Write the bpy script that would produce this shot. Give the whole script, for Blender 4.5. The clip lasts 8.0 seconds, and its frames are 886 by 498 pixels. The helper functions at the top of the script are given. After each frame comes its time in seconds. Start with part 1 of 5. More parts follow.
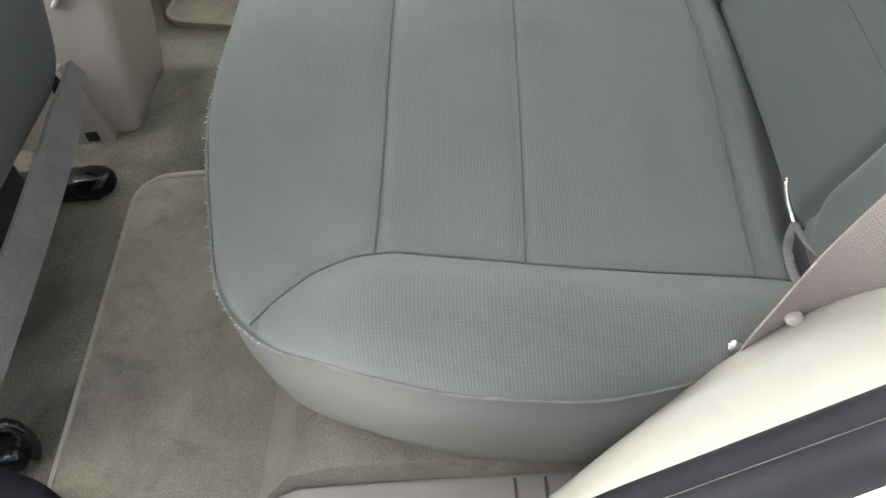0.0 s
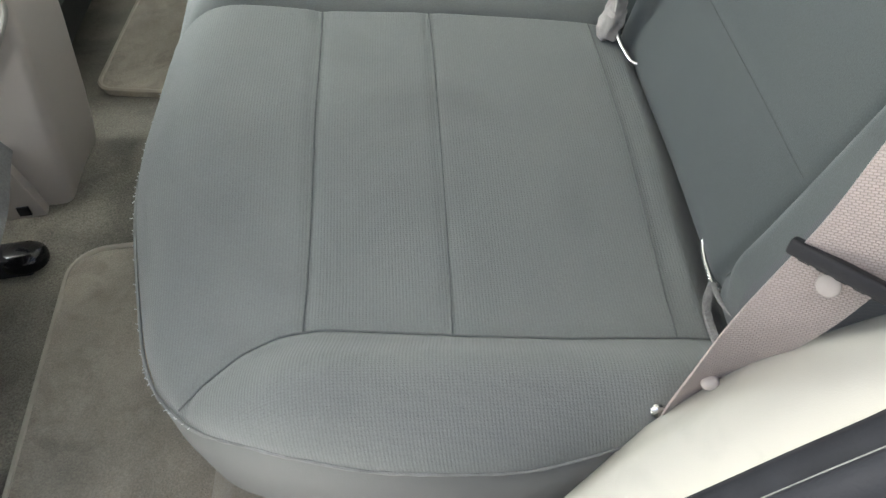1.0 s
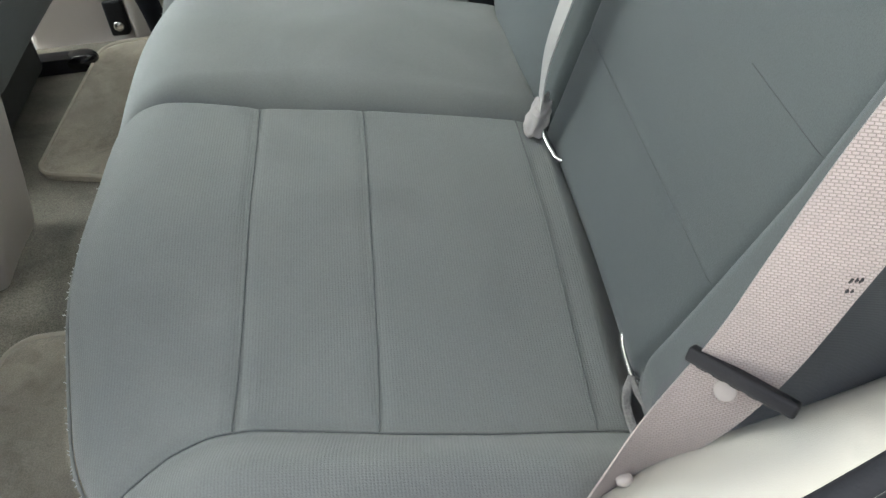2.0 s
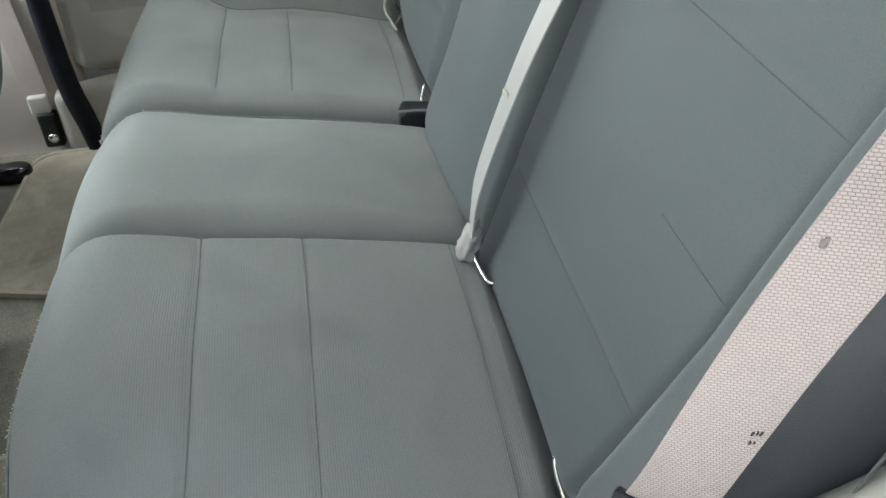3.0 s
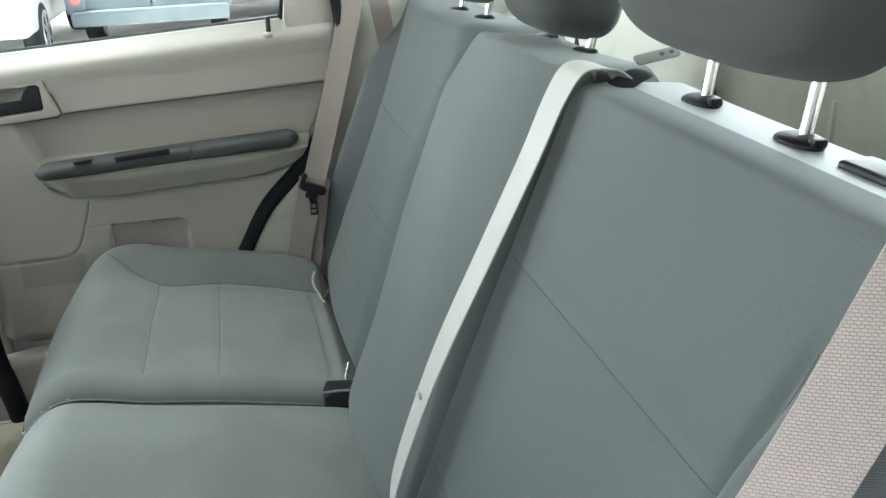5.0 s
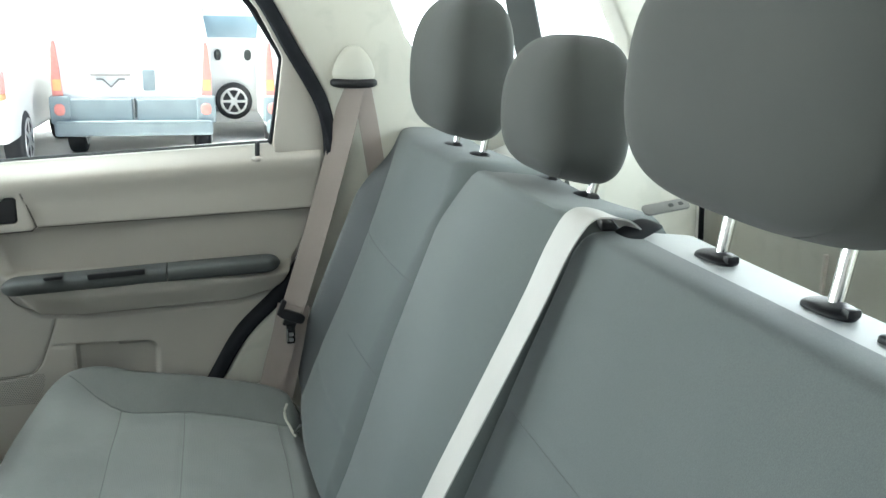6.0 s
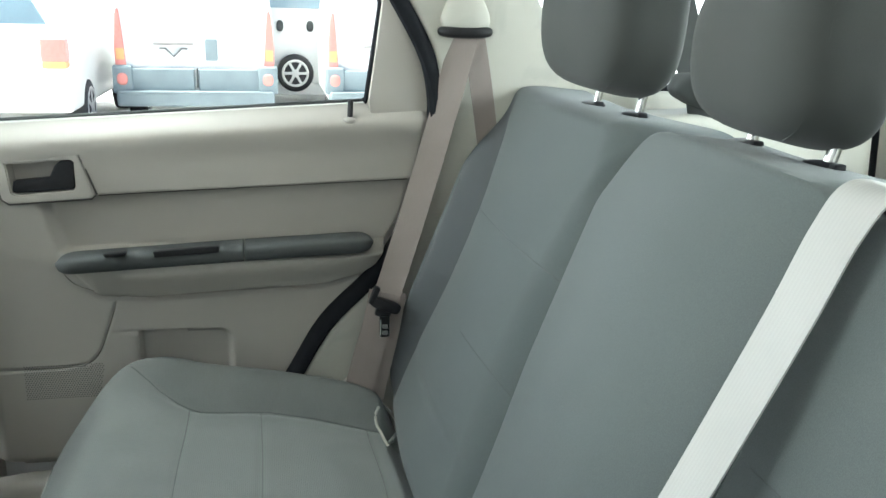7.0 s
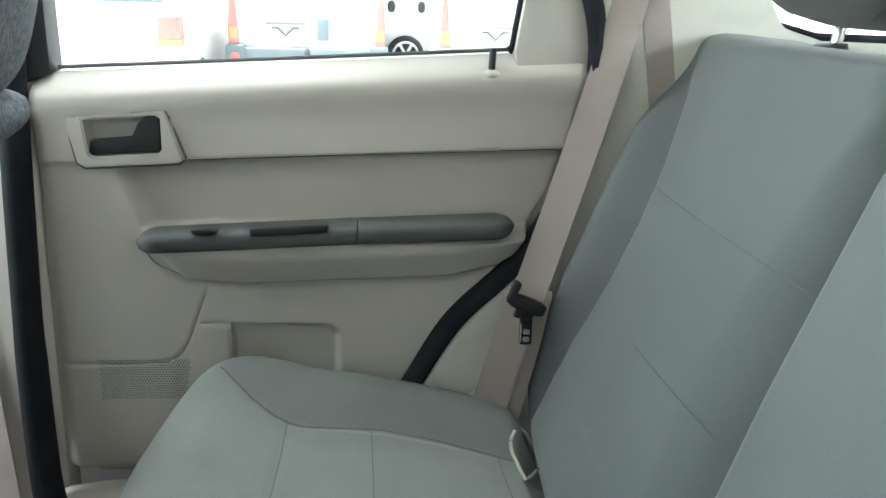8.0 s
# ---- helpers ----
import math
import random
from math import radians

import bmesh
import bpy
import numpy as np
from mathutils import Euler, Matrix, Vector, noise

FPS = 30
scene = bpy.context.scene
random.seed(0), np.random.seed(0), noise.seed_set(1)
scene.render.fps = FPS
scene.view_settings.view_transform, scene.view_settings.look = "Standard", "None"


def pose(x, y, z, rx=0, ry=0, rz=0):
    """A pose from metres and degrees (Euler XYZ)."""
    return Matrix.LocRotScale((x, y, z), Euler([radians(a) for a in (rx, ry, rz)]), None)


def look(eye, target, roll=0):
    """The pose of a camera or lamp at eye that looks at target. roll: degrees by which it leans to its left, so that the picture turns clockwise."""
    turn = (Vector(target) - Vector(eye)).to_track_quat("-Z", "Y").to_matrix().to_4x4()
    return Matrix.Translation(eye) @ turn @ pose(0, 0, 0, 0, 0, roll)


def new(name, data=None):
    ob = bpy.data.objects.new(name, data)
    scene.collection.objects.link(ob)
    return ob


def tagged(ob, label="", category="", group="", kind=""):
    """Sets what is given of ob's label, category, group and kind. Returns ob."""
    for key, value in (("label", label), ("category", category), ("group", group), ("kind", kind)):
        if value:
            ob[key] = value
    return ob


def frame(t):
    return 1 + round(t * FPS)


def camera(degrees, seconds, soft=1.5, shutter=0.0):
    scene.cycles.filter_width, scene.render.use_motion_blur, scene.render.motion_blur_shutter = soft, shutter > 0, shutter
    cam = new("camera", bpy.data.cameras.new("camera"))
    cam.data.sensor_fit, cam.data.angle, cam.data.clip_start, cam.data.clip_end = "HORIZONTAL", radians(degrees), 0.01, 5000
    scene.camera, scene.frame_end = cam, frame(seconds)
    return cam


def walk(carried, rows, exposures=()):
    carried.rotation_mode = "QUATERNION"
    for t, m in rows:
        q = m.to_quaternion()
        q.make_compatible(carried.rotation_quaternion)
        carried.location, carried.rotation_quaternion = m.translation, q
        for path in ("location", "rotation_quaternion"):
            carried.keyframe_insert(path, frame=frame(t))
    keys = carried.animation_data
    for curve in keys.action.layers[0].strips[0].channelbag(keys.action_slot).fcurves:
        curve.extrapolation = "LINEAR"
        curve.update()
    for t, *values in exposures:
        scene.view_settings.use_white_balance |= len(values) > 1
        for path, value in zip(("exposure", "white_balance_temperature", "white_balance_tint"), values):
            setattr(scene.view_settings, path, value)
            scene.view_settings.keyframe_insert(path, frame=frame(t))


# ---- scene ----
cam = camera(53.7, 8.0)
PATH = [
    (0, (0.25, -0.411, 0.842), (0.039, 0.931, -0.626), -10.8),
    (0.5, (0.255, -0.405, 0.85), (0.099, 0.964, -0.6), -10.4),
    (1, (0.274, -0.4, 0.864), (0.178, 1.009, -0.552), -9.6),
    (1.5, (0.292, -0.4, 0.878), (0.249, 1.058, -0.491), -8.0),
    (1.7, (0.298, -0.4, 0.883), (0.278, 1.076, -0.466), -7.5),
    (2.8, (0.292, -0.407, 0.953), (0.481, 1.171, -0.262), -3.8),
    (3, (0.298, -0.404, 0.962), (0.506, 1.193, -0.223), -3.7),
    (3.5, (0.306, -0.413, 0.99), (0.579, 1.232, -0.115), -3.9),
    (4, (0.316, -0.424, 1.014), (0.644, 1.295, 0.045), -3.2),
    (4.5, (0.319, -0.426, 1.04), (0.698, 1.34, 0.182), -2.8),
    (4.7, (0.327, -0.42, 1.051), (0.719, 1.362, 0.231), -2.9),
    (5.8, (0.331, -0.382, 1.076), (0.814, 1.485, 0.543), 0.7),
    (6, (0.316, -0.352, 1.069), (0.816, 1.522, 0.582), 1.0),
    (6.5, (0.279, -0.237, 1.041), (0.74, 1.651, 0.569), 0.6),
    (7, (0.267, -0.079, 1.006), (0.65, 1.809, 0.469), 1.5),
    (7.5, (0.269, 0.07, 0.967), (0.553, 1.968, 0.404), 1.3),
    (8, (0.245, 0.203, 0.924), (0.4, 2.114, 0.355), 1.5),
]
walk(cam, [(t, look(eye, target, roll)) for t, eye, target, roll in PATH],
     exposures=[(0, 1.73, 6450, 7), (1.5, 1.60, 6300, 6), (3.5, 1.62, 6100, 3), (4.5, 1.55, 6050, 1), (6.0, 1.48, 6050, 0), (7.0, 1.45, 6050, 0), (8.0, 1.66, 6050, 1)])

# ---------------------------------------------------------------- daylight
world = bpy.data.worlds.new("daylight")
scene.world = world
world.use_nodes = True
wn = world.node_tree
sky = wn.nodes.new("ShaderNodeTexSky")
sky.sky_type, sky.sun_disc = "NISHITA", False
sky.sun_elevation, sky.sun_rotation = radians(66), radians(270)
sky.air_density, sky.dust_density, sky.ozone_density = 1.0, 4.0, 1.0
wn.links.new(sky.outputs[0], wn.nodes["Background"].inputs[0])
wn.nodes["Background"].inputs[1].default_value = 0.10
sun = new("sun", bpy.data.lights.new("sun", "SUN"))
sun.data.energy, sun.data.angle, sun.data.color = 5.0, radians(6), (1.0, 0.96, 0.9)
sun.matrix_world = look((-4.0, -0.1, 9.0), (0, 0, 0))


def opening_light(name, at, target, width, height, power):
    """The sky's light in a window opening."""
    ob = new(name, bpy.data.lights.new(name, "AREA"))
    ob.data.shape, ob.data.size, ob.data.size_y, ob.data.energy = "RECTANGLE", width, height, power
    ob.data.color = (0.97, 1.0, 1.0)
    ob.matrix_world = look(at, target)
    return ob


opening_light("windscreen_daylight", (-1.40, 0.645, 0.97), (0.3, 0.645, 0.30), 1.35, 0.46, 13.5)
opening_light("rear_door_daylight", (-0.12, -0.19, 1.24), (0.0, 0.75, 0.25), 0.55, 0.18, 0.36)
opening_light("side_window_daylight", (-0.06, 1.415, 1.235), (-0.04, 0.75, 0.35), 0.34, 0.15, 1.6)
opening_light("front_far_window_daylight", (-0.78, 1.40, 0.98), (-0.10, 0.75, 0.25), 0.62, 0.30, 3.6)
opening_light("front_near_window_daylight", (-0.78, -0.12, 0.98), (-0.25, 0.95, 0.30), 0.62, 0.30, 0.9)
opening_light("rear_window_daylight", (1.36, 0.645, 1.06), (0.6, 0.645, 0.80), 1.10, 0.34, 3.0)


# ---------------------------------------------------------------- materials
def material(name, colour, rough=0.6, metal=0.0, vary=0.08, vscale=8.0, bump=0.0, bscale=300.0, spec=0.5, sheen=0.0, fine=0.0):
    """A painted, moulded or woven surface: two scales of colour variation and a fine relief."""
    m = bpy.data.materials.new(name)
    m.use_nodes = True
    nt, b = m.node_tree, m.node_tree.nodes["Principled BSDF"]
    b.inputs["Roughness"].default_value, b.inputs["Metallic"].default_value = rough, metal
    b.inputs["Specular IOR Level"].default_value = spec
    b.inputs["Sheen Weight"].default_value = sheen
    tc = nt.nodes.new("ShaderNodeTexCoord")
    n1 = nt.nodes.new("ShaderNodeTexNoise")
    n1.inputs["Scale"].default_value, n1.inputs["Detail"].default_value = vscale, 5
    n2 = nt.nodes.new("ShaderNodeTexNoise")
    n2.inputs["Scale"].default_value, n2.inputs["Detail"].default_value = bscale, 3
    for n in (n1, n2):
        nt.links.new(tc.outputs["Object"], n.inputs["Vector"])
    ramp = nt.nodes.new("ShaderNodeMapRange")
    ramp.inputs["From Min"].default_value, ramp.inputs["From Max"].default_value = 0.3, 0.7
    ramp.inputs["To Min"].default_value, ramp.inputs["To Max"].default_value = 1 - vary, 1 + vary
    nt.links.new(n1.outputs["Fac"], ramp.inputs["Value"])
    r2 = nt.nodes.new("ShaderNodeMapRange")
    r2.inputs["From Min"].default_value, r2.inputs["From Max"].default_value = 0.3, 0.7
    r2.inputs["To Min"].default_value, r2.inputs["To Max"].default_value = 1 - fine, 1 + fine
    nt.links.new(n2.outputs["Fac"], r2.inputs["Value"])
    mul = nt.nodes.new("ShaderNodeMath")
    mul.operation = "MULTIPLY"
    nt.links.new(ramp.outputs[0], mul.inputs[0]), nt.links.new(r2.outputs[0], mul.inputs[1])
    mix = nt.nodes.new("ShaderNodeMix")
    mix.data_type, mix.blend_type = "RGBA", "MULTIPLY"
    mix.inputs[0].default_value = 1.0
    mix.inputs[6].default_value = (*colour, 1)
    nt.links.new(mul.outputs[0], mix.inputs[7])
    nt.links.new(mix.outputs[2], b.inputs["Base Color"])
    if bump:
        bp = nt.nodes.new("ShaderNodeBump")
        bp.inputs["Strength"].default_value, bp.inputs["Distance"].default_value = bump, 0.0015
        nt.links.new(n2.outputs["Fac"], bp.inputs["Height"])
        nt.links.new(bp.outputs[0], b.inputs["Normal"])
    return m


def ribbed(m, axis, pitch, strength, depth=0.0012, contrast=0.12, second=None, mix_in=1.0):
    """Adds woven ribs, pitch metres apart along an axis, to a material."""
    nt, b = m.node_tree, m.node_tree.nodes["Principled BSDF"]
    tc = nt.nodes.new("ShaderNodeTexCoord")
    waves = []
    for ax, p in [(axis, pitch)] + ([second] if second else []):
        w = nt.nodes.new("ShaderNodeTexWave")
        w.bands_direction, w.wave_profile = ax, "SIN"
        w.inputs["Scale"].default_value = 0.314159 / p
        w.inputs["Distortion"].default_value = 0.4
        w.inputs["Detail"].default_value, w.inputs["Detail Scale"].default_value = 1.0, 4.0
        nt.links.new(tc.outputs["Object"], w.inputs["Vector"])
        waves.append(w.outputs["Fac"])
    height = waves[0]
    if second:
        mul = nt.nodes.new("ShaderNodeMath")
        mul.operation = "MULTIPLY"
        soft = nt.nodes.new("ShaderNodeMath")
        soft.operation = "MULTIPLY_ADD"
        soft.inputs[1].default_value, soft.inputs[2].default_value = mix_in, 1 - mix_in
        nt.links.new(waves[1], soft.inputs[0])
        nt.links.new(waves[0], mul.inputs[0]), nt.links.new(soft.outputs[0], mul.inputs[1])
        height = mul.outputs[0]
    bp = nt.nodes.new("ShaderNodeBump")
    bp.inputs["Strength"].default_value, bp.inputs["Distance"].default_value = strength, depth
    nt.links.new(height, bp.inputs["Height"])
    old = b.inputs["Normal"].links
    if old:
        nt.links.new(old[0].from_socket, bp.inputs["Normal"])
    nt.links.new(bp.outputs[0], b.inputs["Normal"])
    src = b.inputs["Base Color"].links[0].from_socket
    rng = nt.nodes.new("ShaderNodeMapRange")
    rng.inputs["To Min"].default_value, rng.inputs["To Max"].default_value = 1 - contrast, 1 + contrast * 0.5
    nt.links.new(height, rng.inputs["Value"])
    mix = nt.nodes.new("ShaderNodeMix")
    mix.data_type, mix.blend_type = "RGBA", "MULTIPLY"
    mix.inputs[0].default_value = 1.0
    nt.links.new(src, mix.inputs[6]), nt.links.new(rng.outputs[0], mix.inputs[7])
    nt.links.new(mix.outputs[2], b.inputs["Base Color"])
    return m


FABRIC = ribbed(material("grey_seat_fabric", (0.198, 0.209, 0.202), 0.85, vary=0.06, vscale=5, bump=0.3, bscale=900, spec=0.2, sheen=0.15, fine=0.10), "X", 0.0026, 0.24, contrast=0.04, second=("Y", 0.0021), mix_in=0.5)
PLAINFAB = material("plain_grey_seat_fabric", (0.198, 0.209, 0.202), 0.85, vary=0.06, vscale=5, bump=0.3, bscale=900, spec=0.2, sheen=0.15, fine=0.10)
# same cloth as the cushions, its colour halved to hold the backs' shade
SHADEDFAB = material("shaded_grey_seat_fabric", (0.090, 0.103, 0.102), 0.8, vary=0.05, vscale=4, bump=0.25, bscale=900, spec=0.25, sheen=0.15, fine=0.10)
SIDEFAB = ribbed(material("grey_ribbed_fabric", (0.102, 0.109, 0.114), 0.85, vary=0.05, vscale=6, bump=0.2, bscale=900, spec=0.2, sheen=0.1), "Z", 0.0014, 0.3, contrast=0.10)
SHELL = material("pale_grey_seat_shell", (0.27, 0.28, 0.275), 0.55, vary=0.05, vscale=6, bump=0.15, bscale=700)
SKIRT = material("smooth_grey_vinyl", (0.165, 0.168, 0.162), 0.65, vary=0.06, vscale=6, bump=0.15, bscale=700)
THREAD = material("dark_seam_thread", (0.128, 0.136, 0.131), 0.9, vary=0.1, vscale=60)
BACKTHREAD = material("grey_seam_thread", (0.088, 0.096, 0.095), 0.9, vary=0.1, vscale=60)
PIPING = material("pale_worn_piping", (0.235, 0.24, 0.23), 0.85, vary=0.2, vscale=50, bump=0.6, bscale=500)
FLEECE = material("dark_fleece", (0.058, 0.064, 0.070), 0.95, vary=0.5, vscale=140, bump=1.0, bscale=260, fine=0.3)
HEADREST = material("headrest_fabric", (0.047, 0.050, 0.047), 0.85, vary=0.04, vscale=6, bump=0.2, bscale=1200, spec=0.2, sheen=0.1)
BEIGE = material("beige_moulded_plastic", (0.40, 0.375, 0.335), 0.55, vary=0.04, vscale=3, bump=0.25, bscale=1400, spec=0.4)
BEIGE2 = material("warm_beige_plastic", (0.50, 0.455, 0.415), 0.5, vary=0.05, vscale=3, bump=0.2, bscale=1400, spec=0.4)
CREAM = material("cream_trim_plastic", (0.47, 0.46, 0.405), 0.5, vary=0.04, vscale=4, bump=0.15, bscale=1200, spec=0.4)


def woven(m, wide, tall, strength, contrast):
    """Adds a staggered weave, laid along the strap, to a material."""
    nt, b = m.node_tree, m.node_tree.nodes["Principled BSDF"]
    tc, turn = nt.nodes.new("ShaderNodeTexCoord"), nt.nodes.new("ShaderNodeMapping")
    turn.inputs["Rotation"].default_value = (0, 0, radians(24))
    w = nt.nodes.new("ShaderNodeTexBrick")
    w.offset = 0.5
    w.inputs["Color1"].default_value, w.inputs["Color2"].default_value = (1, 1, 1, 1), (0.86, 0.86, 0.86, 1)
    w.inputs["Mortar"].default_value = (0.45, 0.45, 0.45, 1)
    w.inputs["Scale"].default_value, w.inputs["Mortar Size"].default_value, w.inputs["Mortar Smooth"].default_value = 1.0, tall * 0.20, 1.0
    w.inputs["Brick Width"].default_value, w.inputs["Row Height"].default_value = wide, tall
    nt.links.new(tc.outputs["UV"], turn.inputs["Vector"]), nt.links.new(turn.outputs[0], w.inputs["Vector"])
    bp = nt.nodes.new("ShaderNodeBump")
    bp.inputs["Strength"].default_value, bp.inputs["Distance"].default_value = strength, 0.0008
    nt.links.new(w.outputs["Color"], bp.inputs["Height"]), nt.links.new(bp.outputs[0], b.inputs["Normal"])
    mix = nt.nodes.new("ShaderNodeMix")
    mix.data_type, mix.blend_type = "RGBA", "MULTIPLY"
    mix.inputs[0].default_value = contrast
    nt.links.new(b.inputs["Base Color"].links[0].from_socket, mix.inputs[6]), nt.links.new(w.outputs["Color"], mix.inputs[7])
    nt.links.new(mix.outputs[2], b.inputs["Base Color"])
    return m


# one taupe webbing: lightened here for door light, darkened below for far-side shade
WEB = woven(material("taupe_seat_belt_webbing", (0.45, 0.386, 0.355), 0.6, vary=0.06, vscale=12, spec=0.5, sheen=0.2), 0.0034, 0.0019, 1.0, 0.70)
WEBSHADE = woven(material("shaded_taupe_belt_webbing", (0.29, 0.245, 0.225), 0.65, vary=0.06, vscale=12, spec=0.4), 0.0029, 0.0015, 0.4, 0.3)
WEBGREY = ribbed(material("pale_grey_belt_webbing", (0.40, 0.392, 0.372), 0.6, vary=0.05, vscale=12, bump=0.2, bscale=700, spec=0.5), "Y", 0.0040, 0.07, contrast=0.03)
BLACK = material("black_plastic", (0.015, 0.015, 0.017), 0.45, vary=0.15, vscale=30, bump=0.15, bscale=600, spec=0.3)
GLOSS = material("glossy_black_plastic", (0.012, 0.012, 0.013), 0.14, vary=0.1, vscale=40, bump=0.1, bscale=200)
RUBBER = material("black_rubber_seal", (0.013, 0.014, 0.017), 0.7, vary=0.2, vscale=25, bump=0.2, bscale=400, spec=0.12)
DARK = material("dark_grey_plastic", (0.070, 0.075, 0.074), 0.62, vary=0.08, vscale=10, bump=0.25, bscale=1300, spec=0.25)
CHROME = material("polished_steel", (0.78, 0.78, 0.76), 0.16, 1.0, vary=0.03, vscale=40)
CARPET = material("olive_grey_carpet", (0.190, 0.178, 0.142), 0.95, vary=0.22, vscale=9, bump=1.0, bscale=420, spec=0.1, sheen=0.2, fine=0.35)
MAT = material("tan_carpet_mat", (0.350, 0.315, 0.252), 0.95, vary=0.20, vscale=11, bump=1.0, bscale=480, spec=0.1, sheen=0.2, fine=0.18)
MATEDGE = material("mat_binding", (0.40, 0.362, 0.295), 0.9, vary=0.1, vscale=30, bump=0.6, bscale=300)
FRAY = material("pale_frayed_thread", (0.55, 0.55, 0.53), 0.9, vary=0.15, vscale=60)
FELT = material("grey_felt", (0.21, 0.205, 0.20), 0.95, vary=0.15, vscale=20, bump=0.8, bscale=400, fine=0.15)
SLEEVE = material("pale_grey_sleeve_cloth", (0.38, 0.36, 0.34), 0.9, vary=0.12, vscale=60, bump=0.5, bscale=300)
LINER = material("headliner_cloth", (0.62, 0.60, 0.55), 0.95, vary=0.03, vscale=4, bump=0.3, bscale=800)
WHITE = material("white_car_paint", (0.80, 0.80, 0.79), 0.3, vary=0.03, vscale=2, spec=0.5)
BLUEGREY = material("blue_grey_bumper_plastic", (0.27, 0.32, 0.335), 0.6, vary=0.08, vscale=5, bump=0.2, bscale=300)
REDLAMP = material("red_lamp_lens", (0.80, 0.30, 0.26), 0.2, vary=0.08, vscale=30)
AMBER = material("amber_lamp_lens", (0.80, 0.46, 0.20), 0.2, vary=0.08, vscale=30)
TYRE = material("tyre_rubber", (0.03, 0.03, 0.032), 0.8, vary=0.15, vscale=20, bump=0.4, bscale=200)
ALLOY = material("silver_alloy", (0.6, 0.6, 0.6), 0.35, 0.8, vary=0.05, vscale=20)
BUTTON = material("beige_button_plastic", (0.38, 0.345, 0.315), 0.6, vary=0.06, vscale=90)
STEEL = material("dull_zinc_steel", (0.20, 0.20, 0.195), 0.6, 0.0, vary=0.08, vscale=60)
GROUND = material("pale_concrete_yard", (0.66, 0.65, 0.63), 0.9, vary=0.12, vscale=1.2, bump=0.4, bscale=60, fine=0.12)
JOINTSHADE = material("shaded_trim_joint", (0.12, 0.11, 0.10), 0.9, vary=0.1, vscale=40)
STAIN = material("brown_stain", (0.18, 0.16, 0.145), 0.9, vary=0.25, vscale=200)
INK = material("black_print", (0.03, 0.03, 0.03), 0.8)


SKYBLOCK = material("sky_block_grey", (0.24, 0.235, 0.225), 0.9, vary=0.15, vscale=2, bump=0.4, bscale=80)
HAZE = material("white_sky_haze", (0.8, 0.8, 0.8), 1.0, vary=0.03, vscale=0.05)
HAZE.node_tree.nodes["Principled BSDF"].inputs["Emission Color"].default_value = (0.97, 0.98, 1.0, 1)
HAZE.node_tree.nodes["Principled BSDF"].inputs["Emission Strength"].default_value = 0.9


def stained(m, scale, low, at=0.56, soft=0.08):
    """Soft darker soiled patches with a shape of their own."""
    nt, b = m.node_tree, m.node_tree.nodes["Principled BSDF"]
    tc, n, r = nt.nodes.new("ShaderNodeTexCoord"), nt.nodes.new("ShaderNodeTexNoise"), nt.nodes.new("ShaderNodeMapRange")
    n.inputs["Scale"].default_value, n.inputs["Detail"].default_value, n.inputs["Distortion"].default_value = scale, 6, 0.6
    r.inputs["From Min"].default_value, r.inputs["From Max"].default_value = at - soft, at + soft
    r.inputs["To Min"].default_value, r.inputs["To Max"].default_value = 1.0, low
    nt.links.new(tc.outputs["Object"], n.inputs["Vector"]), nt.links.new(n.outputs["Fac"], r.inputs["Value"])
    mix = nt.nodes.new("ShaderNodeMix")
    mix.data_type, mix.blend_type = "RGBA", "MULTIPLY"
    mix.inputs[0].default_value = 1.0
    nt.links.new(b.inputs["Base Color"].links[0].from_socket, mix.inputs[6]), nt.links.new(r.outputs[0], mix.inputs[7])
    nt.links.new(mix.outputs[2], b.inputs["Base Color"])
    return m


stained(CARPET, 7.0, 0.62)
stained(MAT, 6.0, 0.70)
stained(MAT, 22.0, 0.82, 0.58, 0.06)
stained(FABRIC, 5.0, 0.90)
stained(PLAINFAB, 5.0, 0.90)
stained(CREAM, 14.0, 0.93, 0.60, 0.05)


def glass_material(name, tint):
    m = bpy.data.materials.new(name)
    m.use_nodes = True
    b = m.node_tree.nodes["Principled BSDF"]
    b.inputs["Base Color"].default_value = (*tint, 1)
    b.inputs["Transmission Weight"].default_value, b.inputs["Roughness"].default_value, b.inputs["IOR"].default_value = 1.0, 0.0, 1.02
    return m


GLASS = glass_material("clear_window_glass", (0.96, 0.98, 0.97))
CARGLASS = material("tinted_vehicle_glass", (0.26, 0.36, 0.42), 0.08, vary=0.1, vscale=3, spec=0.8)


# ---------------------------------------------------------------- mesh helpers
def mesh_of(name, bm, mat, smooth=True):
    me = bpy.data.meshes.new(name)
    bm.normal_update()
    bm.to_mesh(me)
    bm.free()
    for m in mat if isinstance(mat, (list, tuple)) else (mat,):
        me.materials.append(m)
    if smooth:
        me.polygons.foreach_set("use_smooth", [True] * len(me.polygons))
        me.set_sharp_from_angle(angle=radians(38))
    return me


def part(name, bm, mat, parent, label="", smooth=True):
    ob = new(name, mesh_of(name, bm, mat, smooth))
    ob.parent = parent
    if parent is not None:
        ob.matrix_parent_inverse = parent_world(parent).inverted()
    return tagged(ob, label)


def parent_world(ob):
    m = ob.matrix_basis.copy()
    if ob.parent is not None:
        m = parent_world(ob.parent) @ ob.matrix_parent_inverse @ m
    return m


def thing(name, at, label, category, group="", kind=""):
    ob = new(name)
    ob.empty_display_size = 0.05
    ob.location = at
    return tagged(ob, label, category, group, kind)


def solid(name, bm, mat, label, category, group="", kind="", smooth=True):
    return tagged(new(name, mesh_of(name, bm, mat, smooth)), label, category, group, kind)


